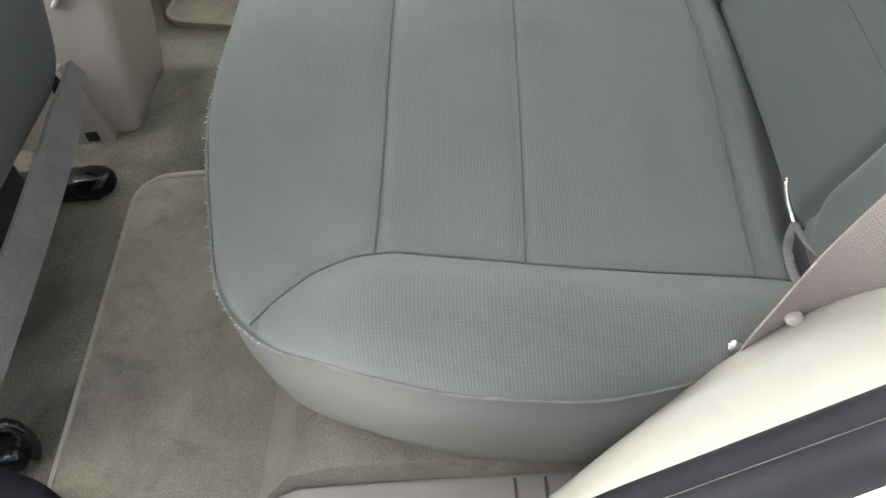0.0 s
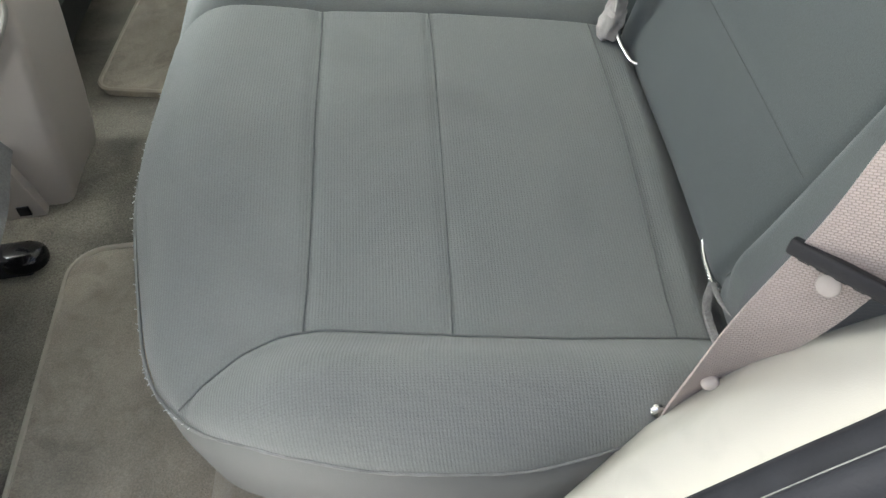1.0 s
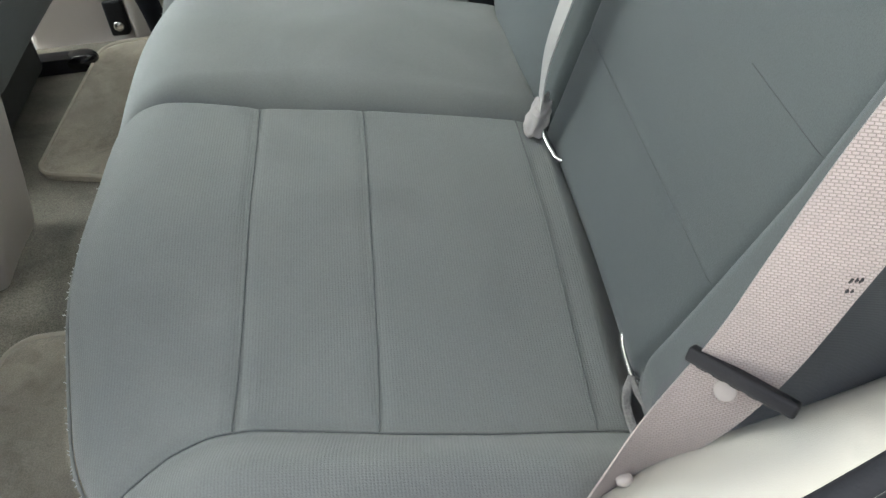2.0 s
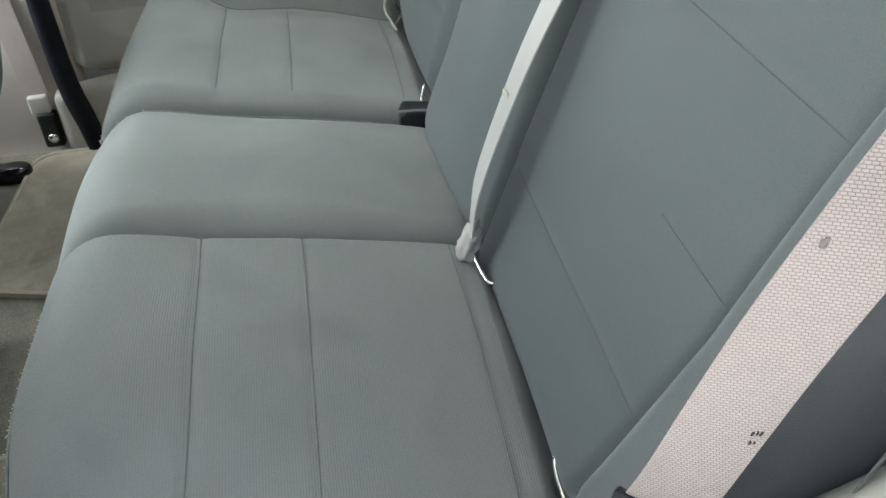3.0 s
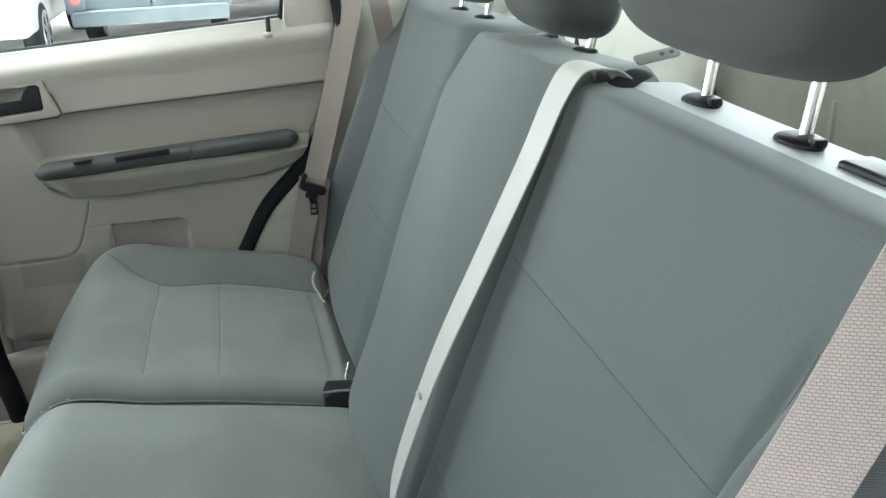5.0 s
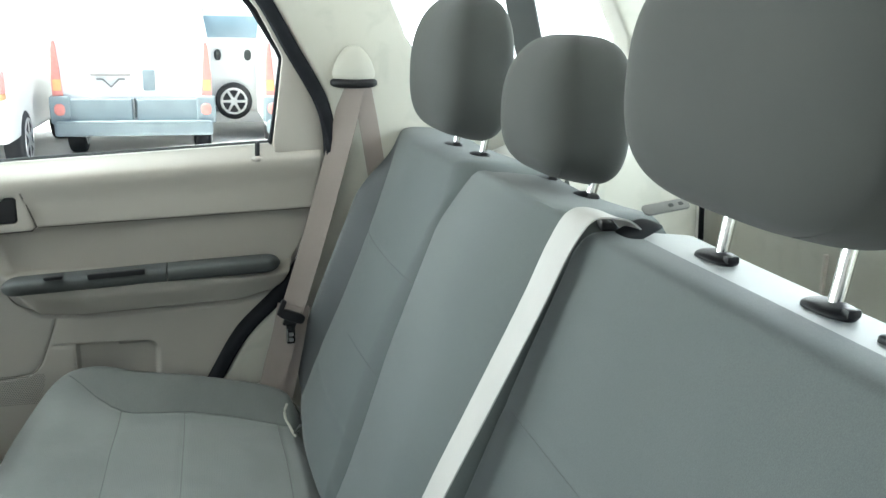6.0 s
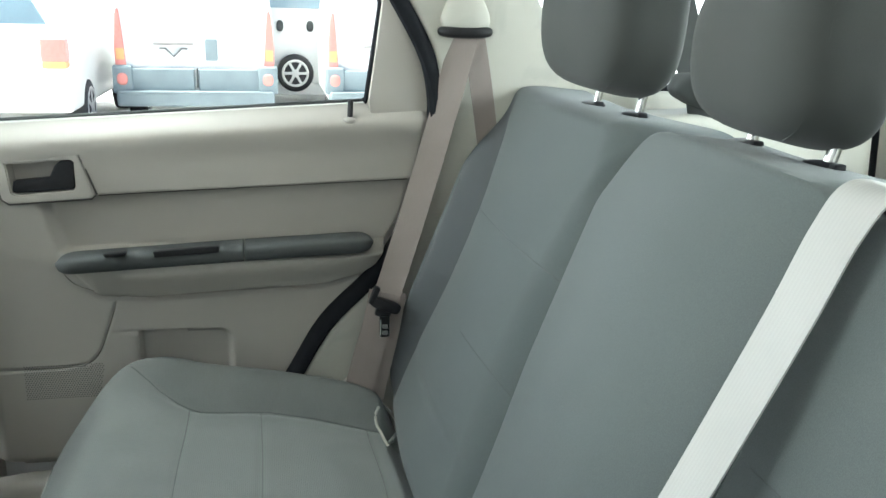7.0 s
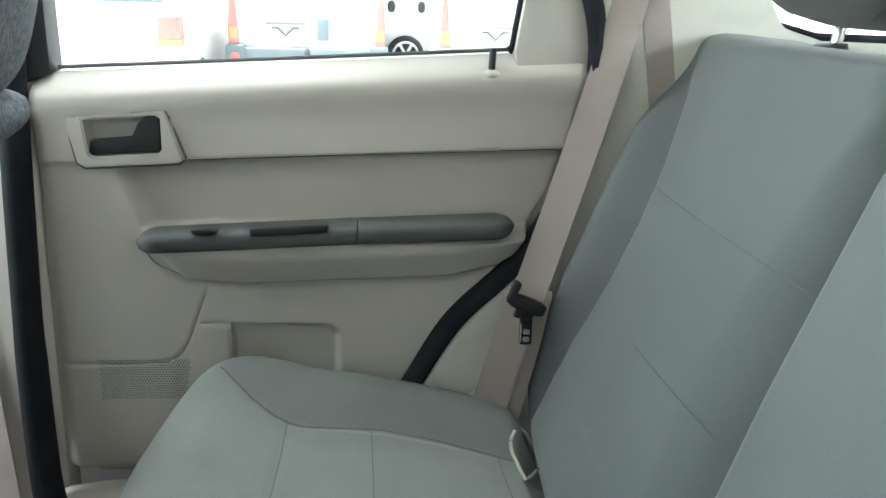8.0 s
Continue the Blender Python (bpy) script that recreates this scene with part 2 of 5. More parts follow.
def add_box(bm, lo, hi, bevel=0.0, m=None, segs=2):
    r = bmesh.ops.create_cube(bm, size=1.0)
    vs = r["verts"]
    for v in vs:
        v.co = Vector([lo[i] + (v.co[i] + 0.5) * (hi[i] - lo[i]) for i in range(3)])
    if bevel:
        es = list({e for v in vs for e in v.link_edges})
        out = bmesh.ops.bevel(bm, geom=es, offset=bevel, segments=segs, affect="EDGES", profile=0.6)
        vs = list({v for f in out["faces"] for v in f.verts} | {v for v in vs if v.is_valid})
    if m is not None:
        bmesh.ops.transform(bm, matrix=m, verts=vs)
    return vs


def box(lo, hi, bevel=0.0, m=None, segs=2):
    bm = bmesh.new()
    add_box(bm, lo, hi, bevel, m, segs)
    return bm


def smooth_line(pts, n):
    """n points along a Catmull-Rom curve through pts."""
    pts = [Vector(p) for p in pts]
    ext = [2 * pts[0] - pts[1]] + pts + [2 * pts[-1] - pts[-2]]
    out = []
    for i in range(n):
        f = i / (n - 1) * (len(pts) - 1)
        k = min(int(f), len(pts) - 2)
        t = f - k
        a, b, c, d = ext[k:k + 4]
        out.append(0.5 * (2 * b + (c - a) * t + (2 * a - 5 * b + 4 * c - d) * t * t + (3 * b - a - 3 * c + d) * t ** 3))
    return out


def add_tube(bm, pts, r, segs=8, closed=False, flat=1.0):
    """A round cord along pts; flat squashes it along its binormal."""
    pts = [Vector(p) for p in pts]
    rings, up = [], Vector((0.12, 0.31, 0.94)).normalized()
    for i, p in enumerate(pts):
        a, b = pts[max(i - 1, 0)], pts[min(i + 1, len(pts) - 1)]
        if closed:
            a, b = pts[i - 1], pts[(i + 1) % len(pts)]
        d = (b - a).normalized()
        s = d.cross(up)
        s = s.normalized() if s.length > 1e-4 else d.orthogonal().normalized()
        u = s.cross(d)
        rr = r(i / max(len(pts) - 1, 1)) if callable(r) else r
        rings.append([bm.verts.new(p + s * (rr * math.cos(q)) + u * (rr * flat * math.sin(q))) for q in [2 * math.pi * k / segs for k in range(segs)]])
    pairs = list(zip(rings, rings[1:])) + ([(rings[-1], rings[0])] if closed else [])
    for r0, r1 in pairs:
        for k in range(segs):
            bm.faces.new((r0[k], r0[(k + 1) % segs], r1[(k + 1) % segs], r1[k]))
    if not closed:
        bm.faces.new(rings[0][::-1]), bm.faces.new(rings[-1])
    return bm


def tube(pts, r, segs=8, closed=False, flat=1.0):
    return add_tube(bmesh.new(), pts, r, segs, closed, flat)


def ribbon(pts, sides, width, thick=0.0016):
    """A flat strap along pts; sides gives the direction of its width at each point."""
    bm = bmesh.new()
    uv = bm.loops.layers.uv.new("weave")
    rings, place, run = [], {}, 0.0
    for i, (p, s) in enumerate(zip(pts, sides)):
        run += (p - pts[max(i - 1, 0)]).length
        d = (pts[min(i + 1, len(pts) - 1)] - pts[max(i - 1, 0)]).normalized()
        s = (s - d * s.dot(d)).normalized()
        n = s.cross(d)
        w = width(i / (len(pts) - 1)) if callable(width) else width
        row = []
        for a, b in ((-1, -1), (-0.5, -1), (0, -1), (0.5, -1), (1, -1), (1, 1), (0.5, 1), (0, 1), (-0.5, 1), (-1, 1)):
            row.append(bm.verts.new(p + s * (a * w / 2) + n * (b * thick / 2)))
            place[row[-1]] = (a * w / 2, run)
        rings.append(row)
    for r0, r1 in zip(rings, rings[1:]):
        for k in range(10):
            bm.faces.new((r0[k], r0[(k + 1) % 10], r1[(k + 1) % 10], r1[k]))
    bm.faces.new(rings[0][::-1]), bm.faces.new(rings[-1])
    bmesh.ops.recalc_face_normals(bm, faces=bm.faces)
    for f in bm.faces:
        for c in f.loops:
            c[uv].uv = place[c.vert]
    return bm


def prism(poly, lo, hi, axis="y", bevel=0.0, segs=2):
    """A plate: the outline poly (two coordinates) carried from lo to hi along an axis."""
    bm = bmesh.new()
    place = {"y": lambda a, b, c: (a, c, b), "z": lambda a, b, c: (a, b, c), "x": lambda a, b, c: (c, a, b)}[axis]
    r0 = [bm.verts.new(place(a, b, lo)) for a, b in poly]
    r1 = [bm.verts.new(place(a, b, hi)) for a, b in poly]
    n = len(poly)
    bm.faces.new(r0), bm.faces.new(r1[::-1])
    for k in range(n):
        bm.faces.new((r0[k], r1[k], r1[(k + 1) % n], r0[(k + 1) % n]))
    bmesh.ops.recalc_face_normals(bm, faces=bm.faces)
    if bevel:
        es = [e for e in bm.edges if len(e.link_faces) == 2 and e.calc_face_angle() > 0.6]
        bmesh.ops.bevel(bm, geom=es, offset=bevel, segments=segs, affect="EDGES", profile=0.6)
    return bm


def rounded(lo, hi, radii, n=16, power=2.0):
    """A rectangle's outline, counter-clockwise from its low-low corner, with a corner radius (or a pair) for each corner."""
    (x0, y0), (x1, y1) = lo, hi
    out = []
    for k, (cx, cy, sx, sy) in enumerate(((x0, y0, 1, 1), (x1, y0, -1, 1), (x1, y1, -1, -1), (x0, y1, 1, -1))):
        r = radii[k]
        rx, ry = r if isinstance(r, tuple) else (r, r)
        a0 = (math.pi, 1.5 * math.pi, 0.0, 0.5 * math.pi)[k]
        for i in range(n + 1):
            a = a0 + i / n * math.pi / 2
            c, s = math.cos(a), math.sin(a)
            c, s = math.copysign(abs(c) ** (2 / power), c), math.copysign(abs(s) ** (2 / power), s)
            out.append((cx + sx * rx + c * rx, cy + sy * ry + s * ry))
    return out


def even_outline(poly, n):
    """The closed outline poly cut into n even steps."""
    p = np.array(poly + [poly[0]])
    d = np.concatenate([[0], np.cumsum(np.linalg.norm(np.diff(p, axis=0), axis=1))])
    s = np.linspace(0, d[-1], n, endpoint=False)
    return list(zip(np.interp(s, d, p[:, 0]), np.interp(s, d, p[:, 1])))


def pad(outline, height, to3d, roll=0.03, drop=None, skirt=(), rings=70, around=260, top=None, tight=9.0, crispness=0.6, inner=None, deep=None):
    """An upholstered pad: a height over a plan outline, rolled over at its rim, with a skirt of (inset, depth) rings and a closed back."""
    out = np.array(even_outline(outline, around))
    c = (out.min(0) + out.max(0)) / 2
    bm = bmesh.new()
    mid = bm.verts.new(to3d(c[0], c[1], height(c[0], c[1])))
    drop = roll if drop is None else drop
    crisp = [1.0 if top is None else 1.0 - crispness * max(ease(top - 0.05, top - 0.004, o[1]), ease(0.02, 0.0, abs(o[0] - tight))) for o in out]
    if inner is not None:
        crisp = [1.0 - 0.80 * ease(0.012, 0.0, abs(o[1] - inner)) for o in out]
    if deep is not None:
        crisp = [0.55 + 0.45 * ease(0.03, 0.0, abs(o[0] - deep)) - 0.40 * ease(top - 0.06, top - 0.01, o[1]) * ease(0.02, 0.08, abs(o[0] - deep)) for o in out]
    rolls, drops = [roll * k for k in crisp], [drop * k for k in crisp]
    rows = []
    for k in range(1, rings + 1):
        s = (k / rings) ** 0.8
        row = []
        for o, roll, drop in zip(out, rolls, drops):
            q = c + (o - c) * s
            d = (1 - s) * np.linalg.norm(o - c)
            w = height(q[0], q[1])
            if d < roll:
                w -= drop * (1 - math.sqrt(max(0.0, 1 - ((roll - d) / roll) ** 2)))
            row.append(bm.verts.new(to3d(q[0], q[1], w)))
        rows.append(row)
    rim = [height(o[0], o[1]) - d for o, d in zip(out, drops)]
    for inset, depth in skirt:
        row = []
        for o, w in zip(out, rim):
            v = c - o
            q = o + v / np.linalg.norm(v) * inset
            row.append(bm.verts.new(to3d(q[0], q[1], w - depth)))
        rows.append(row)
    n = len(out)
    for k in range(n):
        bm.faces.new((mid, rows[0][k], rows[0][(k + 1) % n]))
    for r0, r1 in zip(rows, rows[1:]):
        for k in range(n):
            bm.faces.new((r0[k], r1[k], r1[(k + 1) % n], r0[(k + 1) % n]))
    bm.faces.new(rows[-1][::-1])
    bmesh.ops.recalc_face_normals(bm, faces=bm.faces)
    return bm


def smooth_table(xs, ys, width=0.012):
    """A function through a table of values, rounded off over a width."""
    x = np.linspace(xs[0] - 0.06, xs[-1] + 0.06, 600)
    y = np.interp(x, xs, ys)
    k = np.exp(-(np.arange(-60, 61) * (x[1] - x[0]) / width) ** 2 / 2)
    y = np.convolve(np.pad(y, 60, mode="edge"), k / k.sum(), mode="valid")
    return lambda v: float(np.interp(v, x, y))


def ease(a, b, x):
    t = min(max((x - a) / (b - a), 0.0), 1.0)
    return t * t * (3 - 2 * t)


def bell(x, w):
    return math.exp(-(x / w) ** 2)


def blob(a, b, c, n=3.0, m=2.6, seg=48, ring=32, shape=None):
    """A rounded block (superellipsoid) with half sizes a, b, c."""
    bm = bmesh.new()
    pw = lambda v, e: math.copysign(abs(v) ** e, v)
    rows = []
    for i in range(1, ring):
        la = -math.pi / 2 + math.pi * i / ring
        row = []
        for k in range(seg):
            lo = 2 * math.pi * k / seg
            p = Vector((a * pw(math.cos(la), 2 / n) * pw(math.cos(lo), 2 / m), b * pw(math.cos(la), 2 / n) * pw(math.sin(lo), 2 / m), c * pw(math.sin(la), 2 / n)))
            row.append(bm.verts.new(shape(p) if shape else p))
        rows.append(row)
    lo, hi = Vector((0, 0, -c)), Vector((0, 0, c))
    v0, v1 = bm.verts.new(shape(lo) if shape else lo), bm.verts.new(shape(hi) if shape else hi)
    for k in range(seg):
        bm.faces.new((v0, rows[0][(k + 1) % seg], rows[0][k]))
        bm.faces.new((v1, rows[-1][k], rows[-1][(k + 1) % seg]))
    for r0, r1 in zip(rows, rows[1:]):
        for k in range(seg):
            bm.faces.new((r0[k], r0[(k + 1) % seg], r1[(k + 1) % seg], r1[k]))
    return bm


def moved(bm, m):
    bmesh.ops.transform(bm, matrix=m, verts=bm.verts)
    return bm


# ---------------------------------------------------------------- plan of the cabin (x to the rear, y across, z up)
FLOOR, GRADE, ROOF = 0.05, -0.36, 1.34
NEAR, FAR, MID = -0.11, 1.40, 0.645


def mirror_y(y):
    return 1.31 - y


# ---------------------------------------------------------------- ground and shell
bm = bmesh.new()
for k in range(24):
    a, b = -60 + 5 * k, -55 + 5 * k
    vs = [bm.verts.new(p) for p in ((a, 45, GRADE - 0.2), (b, 45, GRADE - 0.2), (b, 45, 22), (a, 45, 22))]
    bm.faces.new(vs)
bmesh.ops.remove_doubles(bm, verts=bm.verts, dist=0.001)
solid("backdrop", bm, HAZE, "white hazy sky beyond the parked vehicles", "sky", kind="structure")
# unseen wall, added to hold back low sky light from the open door
bm = prism([(-9, GRADE - 0.1), (9, GRADE - 0.1), (9, 2.5), (-9, 2.5)], -3.0, -2.8, "y")
solid("sky_block_wall", bm, SKYBLOCK, "plain grey wall, unseen, added to block near-side sky light", "wall", kind="structure")
bm = bmesh.new()
bmesh.ops.create_grid(bm, x_segments=40, y_segments=40, size=300)
for v in bm.verts:
    v.co.z = GRADE
solid("ground", bm, GROUND, "pale sunlit concrete yard around the car", "ground", kind="structure")

# carpeted floor with a low tunnel hump
bm = bmesh.new()
nx, ny = 90, 80
grid = []
for i in range(nx + 1):
    row = []
    for j in range(ny + 1):
        x, y = -1.70 + 3.05 * i / nx, NEAR + 0.02 + (FAR - NEAR - 0.04) * j / ny
        z = FLOOR + 0.030 * bell(y - MID, 0.13) + 0.004 * noise.noise((x * 5, y * 5, 0)) + 0.10 * ease(0.40, 0.60, x)
        row.append(bm.verts.new((x, y, z)))
    grid.append(row)
for i in range(nx):
    for j in range(ny):
        bm.faces.new((grid[i][j], grid[i + 1][j], grid[i + 1][j + 1], grid[i][j + 1]))
solid("floor", bm, CARPET, "olive grey cabin carpet, faintly stained", "floor", kind="structure")

# heel board under the rear seat
bm = prism([(-0.045, FLOOR - 0.03), (-0.042, FLOOR + 0.012), (-0.022, 0.10), (0.01, 0.14), (0.06, 0.155), (0.45, 0.155), (0.45, FLOOR - 0.03)], -0.035, 1.33, "y", 0.008)
solid("heel_board", bm, MAT, "tan carpet riser under the rear seat", "riser", kind="structure")

# roof, pillars and the closed parts of the body
bm = prism([(-1.05, 1.27), (-0.6, ROOF), (0.9, ROOF), (1.24, 1.30), (1.24, 1.32), (0.9, ROOF + 0.02), (-0.6, ROOF + 0.02), (-1.05, 1.29)], NEAR - 0.02, FAR + 0.02)
solid("ceiling", bm, LINER, "pale cloth headliner", "ceiling", kind="structure")
bm = prism([(-1.10, 1.27), (-0.6, ROOF + 0.03), (0.9, ROOF + 0.03), (1.34, 1.30), (1.34, 1.33), (0.9, ROOF + 0.055), (-0.6, ROOF + 0.055), (-1.10, 1.30)], NEAR - 0.06, FAR + 0.06, "y", 0.006)
solid("roof", bm, WHITE, "white painted steel car roof", "roof", kind="structure")
bm = prism([(-1.70, FLOOR - 0.02), (-1.70, 0.55), (-1.62, 0.74), (-1.50, 0.74), (-1.45, 0.55), (-1.55, FLOOR - 0.02)], NEAR, FAR, "y", 0.02)
solid("dashboard", bm, BEIGE, "beige dashboard across the front of the cabin", "dashboard", kind="structure")
bm = prism([(-1.75, GRADE + 0.2), (-1.75, FLOOR - 0.012), (1.35, FLOOR - 0.012), (1.35, GRADE + 0.2)], NEAR - 0.05, FAR + 0.05, "y", 0.01)
solid("underbody", bm, WHITE, "white painted car underbody", "car body", kind="structure")


# ---------------------------------------------------------------- far rear door
def belt_z(x):
    return 0.806 + (x + 0.175) * 0.060


def crease_z(x):
    return 0.693 + (x + 0.011) * 0.041


SEAL = [(0.20, 0.10), (0.235, 0.20), (0.262, 0.29), (0.302, 0.366), (0.36, 0.462), (0.449, 0.553), (0.510, 0.655), (0.537, 0.77), (0.543, 0.86), (0.525, 0.935), (0.470, 1.033), (0.415, 1.13), (0.33, 1.235)]


def seal_x(z):
    return float(np.interp(z, [p[1] for p in SEAL], [p[0] for p in SEAL]))


SEAM = [(0.006, 0.508), (-0.008, 0.465), (-0.026, 0.420), (-0.046, 0.399), (-0.080, 0.393), (-0.20, 0.392)]


def seam_gap(x, z):
    best = 1.0
    for (ax, az), (bx, bz) in zip(SEAM, SEAM[1:]):
        t = min(max(((x - ax) * (bx - ax) + (z - az) * (bz - az)) / ((bx - ax) ** 2 + (bz - az) ** 2), 0), 1)
        best = min(best, math.hypot(x - ax - t * (bx - ax), z - az - t * (bz - az)))
    return best


def door_relief(x, z):
    """How far the door's trim stands into the cabin."""
    zc, zb = crease_z(x), belt_z(x)
    p = 0.0
    left = float(np.interp(z, [0.515, 0.53, 0.58, 0.64, 0.70], [0.06, -0.035, -0.075, -0.095, -0.115]))
    low = float(np.interp(x, [-0.06, -0.02, 0.06, 0.354, 0.42, 0.465, 0.50, 0.54], [0.545, 0.522, 0.515, 0.528, 0.545, 0.572, 0.63, 0.72]))
    inside = ease(0.0, 0.022, x - left) * ease(0.0, 0.009, z - low)
    scoop = ease(zc + 0.001, zc - 0.004, z)
    p += 0.006 * (1 - scoop)
    p -= 0.020 * inside * scoop * ease(0.585, 0.60, z)
    p += inside * (0.020 + 0.026 * ease(0.002, 0.055, z - low)) * ease(0.605, 0.590, z)
    p -= 0.005 * bell(z - low + 0.002, 0.004) * ease(-0.07, -0.04, x)
    p -= 0.003 * bell(z - zc, 0.0022)
    p += 0.012 * bell(z - (zb - 0.035), 0.03)
    p -= 0.030 * (1 - ease(-0.004, 0.034, zb - z)) ** 1.5
    corner = 0.025
    dx, dz = min(x - 0.040, 0.195 - x), 0.454 - z
    if dx > -0.01 and dz > -0.01:
        if dx < corner and dz < corner and x > 0.12:
            d = corner - math.hypot(corner - dx, corner - dz)
        else:
            d = min(dx, dz)
        p -= 0.017 * ease(-0.002, 0.004 if x < 0.12 else 0.010, d)
    p -= 0.0028 * bell(seam_gap(x, z), 0.0022)
    p -= 0.0022 * bell(x - 0.036, 0.0018) * ease(0.447, 0.437, z) * ease(0.15, 0.2, z)
    p -= 0.0022 * bell(z - 0.453, 0.0018) * ease(0.045, 0.035, x) * ease(-0.010, 0.0, x)
    if -0.150 < x < -0.030 and 0.694 + 0.06 * (x + 0.14) < z < 0.752 + 0.06 * (x + 0.14):
        return -0.045
    p -= 0.05 * (1 - ease(0.19, 0.245, z)) ** 2
    p -= 0.014 * (1 - ease(-0.222, -0.19, x)) - 0.0
    p -= 0.012 * (1 - ease(0.0, 0.02, seal_x(z) - x))
    return p


def front_edge(z):
    return -0.205 - 0.018 * (0.80 - z) / 0.6 + 0.045 * (1 - ease(0.19, 0.27, z)) ** 2


door = thing("rear_door", (0.15, FAR + 0.03, 0.2), "closed rear car door with beige trim and dark armrest", "car door")
bm = bmesh.new()
NU, NV = 250, 210
rows = []
for j in range(NV + 1):
    v = j / NV
    row = []
    for i in range(NU + 1):
        u = i / NU
        z0 = 0.192 + v * (0.82 - 0.192)
        x = front_edge(z0) + u * (seal_x(z0) - 0.006 - front_edge(z0))
        z = 0.192 + v * (belt_z(x) - 0.192)
        row.append(bm.verts.new((x, FAR - door_relief(x, z), z)))
    rows.append(row)
for j in range(NV):
    for i in range(NU):
        bm.faces.new((rows[j][i], rows[j][i + 1], rows[j + 1][i + 1], rows[j + 1][i]))
rim = [r[0] for r in rows] + rows[-1][1:] + [r[-1] for r in rows[-2::-1]] + rows[0][-2:0:-1]
back = [bm.verts.new((v.co.x, FAR + 0.055, v.co.z)) for v in rim]
for k in range(len(rim)):
    bm.faces.new((rim[k], rim[(k + 1) % len(rim)], back[(k + 1) % len(rim)], back[k]))
bm.faces.new(back)
bmesh.ops.recalc_face_normals(bm, faces=bm.faces)
panel = part("trim_panel", bm, BEIGE, door)
# dark tubes: painted shade under the armrest bulge, plus the trim's own joints
for line in ([(p.x, p.y) for p in smooth_line([(-0.079, 0.582, 0), (-0.071, 0.558, 0), (-0.050, 0.537, 0), (-0.015, 0.5265, 0)], 24)], [(x, float(np.interp(x, [-0.06, -0.02, 0.06, 0.354, 0.42, 0.465, 0.495], [0.545, 0.522, 0.515, 0.528, 0.545, 0.572, 0.62])) + 0.0035) for x in np.linspace(-0.015, 0.470, 70)],
             [(x, crease_z(x)) for x in np.linspace(-0.008, 0.50, 60)], [(p.x, p.y) for p in smooth_line([(x, z, 0) for x, z in SEAM], 50)]):
    part("trim_joint_shade", tube([(x, FAR - door_relief(x, z) + 0.0003, z) for x, z in line], 0.0011, 6), JOINTSHADE, panel)
# outer skin
bm = prism([(-0.24, 0.02), (-0.24, 0.80), (0.55, 0.85), (0.545, 0.70), (0.45, 0.52), (0.30, 0.30), (0.22, 0.02)], FAR + 0.06, FAR + 0.10, "y", 0.01)
part("outer_skin", bm, WHITE, door, "white painted steel skin")
# upper frame behind the glass
bm = prism([(0.432, 0.846), (0.440, 0.90), (0.455, 1.012), (0.41, 1.10), (0.26, 1.29), (0.275, 1.312), (0.425, 1.12), (0.478, 1.03), (0.528, 0.935), (0.540, 0.86), (0.536, 0.80), (0.44, 0.80)], FAR - 0.004, FAR + 0.05, "y", 0.006)
part("window_surround", bm, BEIGE, door)
bm = prism([(-0.24, 0.78), (-0.235, 1.0), (-0.18, 1.32), (-0.145, 1.32), (-0.180, 1.0), (-0.178, 0.806)], FAR + 0.0, FAR + 0.05, "y", 0.006)
part("front_window_post", bm, BLACK, door, "black window post")
bm = tube(smooth_line([(-0.176, FAR + 0.022, 0.812), (0.12, FAR + 0.022, 0.829), (0.425, FAR + 0.022, 0.847)], 12), 0.0028, 8)
part("sill_seal", bm, DARK, door, "dark grey window seal")
bm = tube([(0.425, FAR + 0.012, 0.845), (0.432, FAR + 0.012, 0.852), (0.444, FAR + 0.012, 0.93), (0.455, FAR + 0.012, 1.005), (0.448, FAR + 0.012, 1.025), (0.40, FAR + 0.012, 1.105), (0.25, FAR + 0.012, 1.29)], 0.0065, 8)
part("glass_run_seal", bm, RUBBER, door, "black rubber glass channel")
bm = prism([(-0.18, 0.80), (-0.185, 1.0), (-0.15, 1.32), (0.24, 1.31), (0.40, 1.105), (0.452, 1.01), (0.436, 0.84)], FAR + 0.028, FAR + 0.032)
pane = part("window_pane", bm, GLASS, door, "clear closed side window glass", smooth=False)
pane.visible_shadow = False
# lock knob
knob = part("lock_knob", tube([(0.401, FAR - 0.006, 0.818), (0.402, FAR - 0.006, 0.848), (0.402, FAR - 0.006, 0.850)], lambda t: 0.0048 if t < 0.9 else 0.0035, 12), BLACK, door, "black lock knob")
bm = blob(0.012, 0.010, 0.006, 2.2, 2, 24, 12)
moved(bm, Matrix.Translation((0.400, FAR - 0.010, 0.816)))
part("knob_collar", bm, BEIGE, knob)
# door handle bezel with a scooped bowl
ox = [(-0.166, 0.757), (-0.046, 0.768), (-0.034, 0.762), (-0.012, 0.697), (-0.020, 0.690), (-0.142, 0.683), (-0.152, 0.690)]
ix = [(-0.141, 0.747), (-0.046, 0.754), (-0.040, 0.750), (-0.040, 0.708), (-0.045, 0.703), (-0.128, 0.697), (-0.136, 0.702)]
bm = bmesh.new()
f0 = FAR - 0.013
front_o = [bm.verts.new((x, f0, z)) for x, z in ox]
front_i = [bm.verts.new((x, f0, z)) for x, z in ix]
back_o = [bm.verts.new((x, FAR + 0.010, z)) for x, z in ox]
deep_i = [bm.verts.new((x * 0.96 - 0.003, FAR + 0.012, 0.726 + (z - 0.726) * 0.92)) for x, z in ix]
n = len(ox)
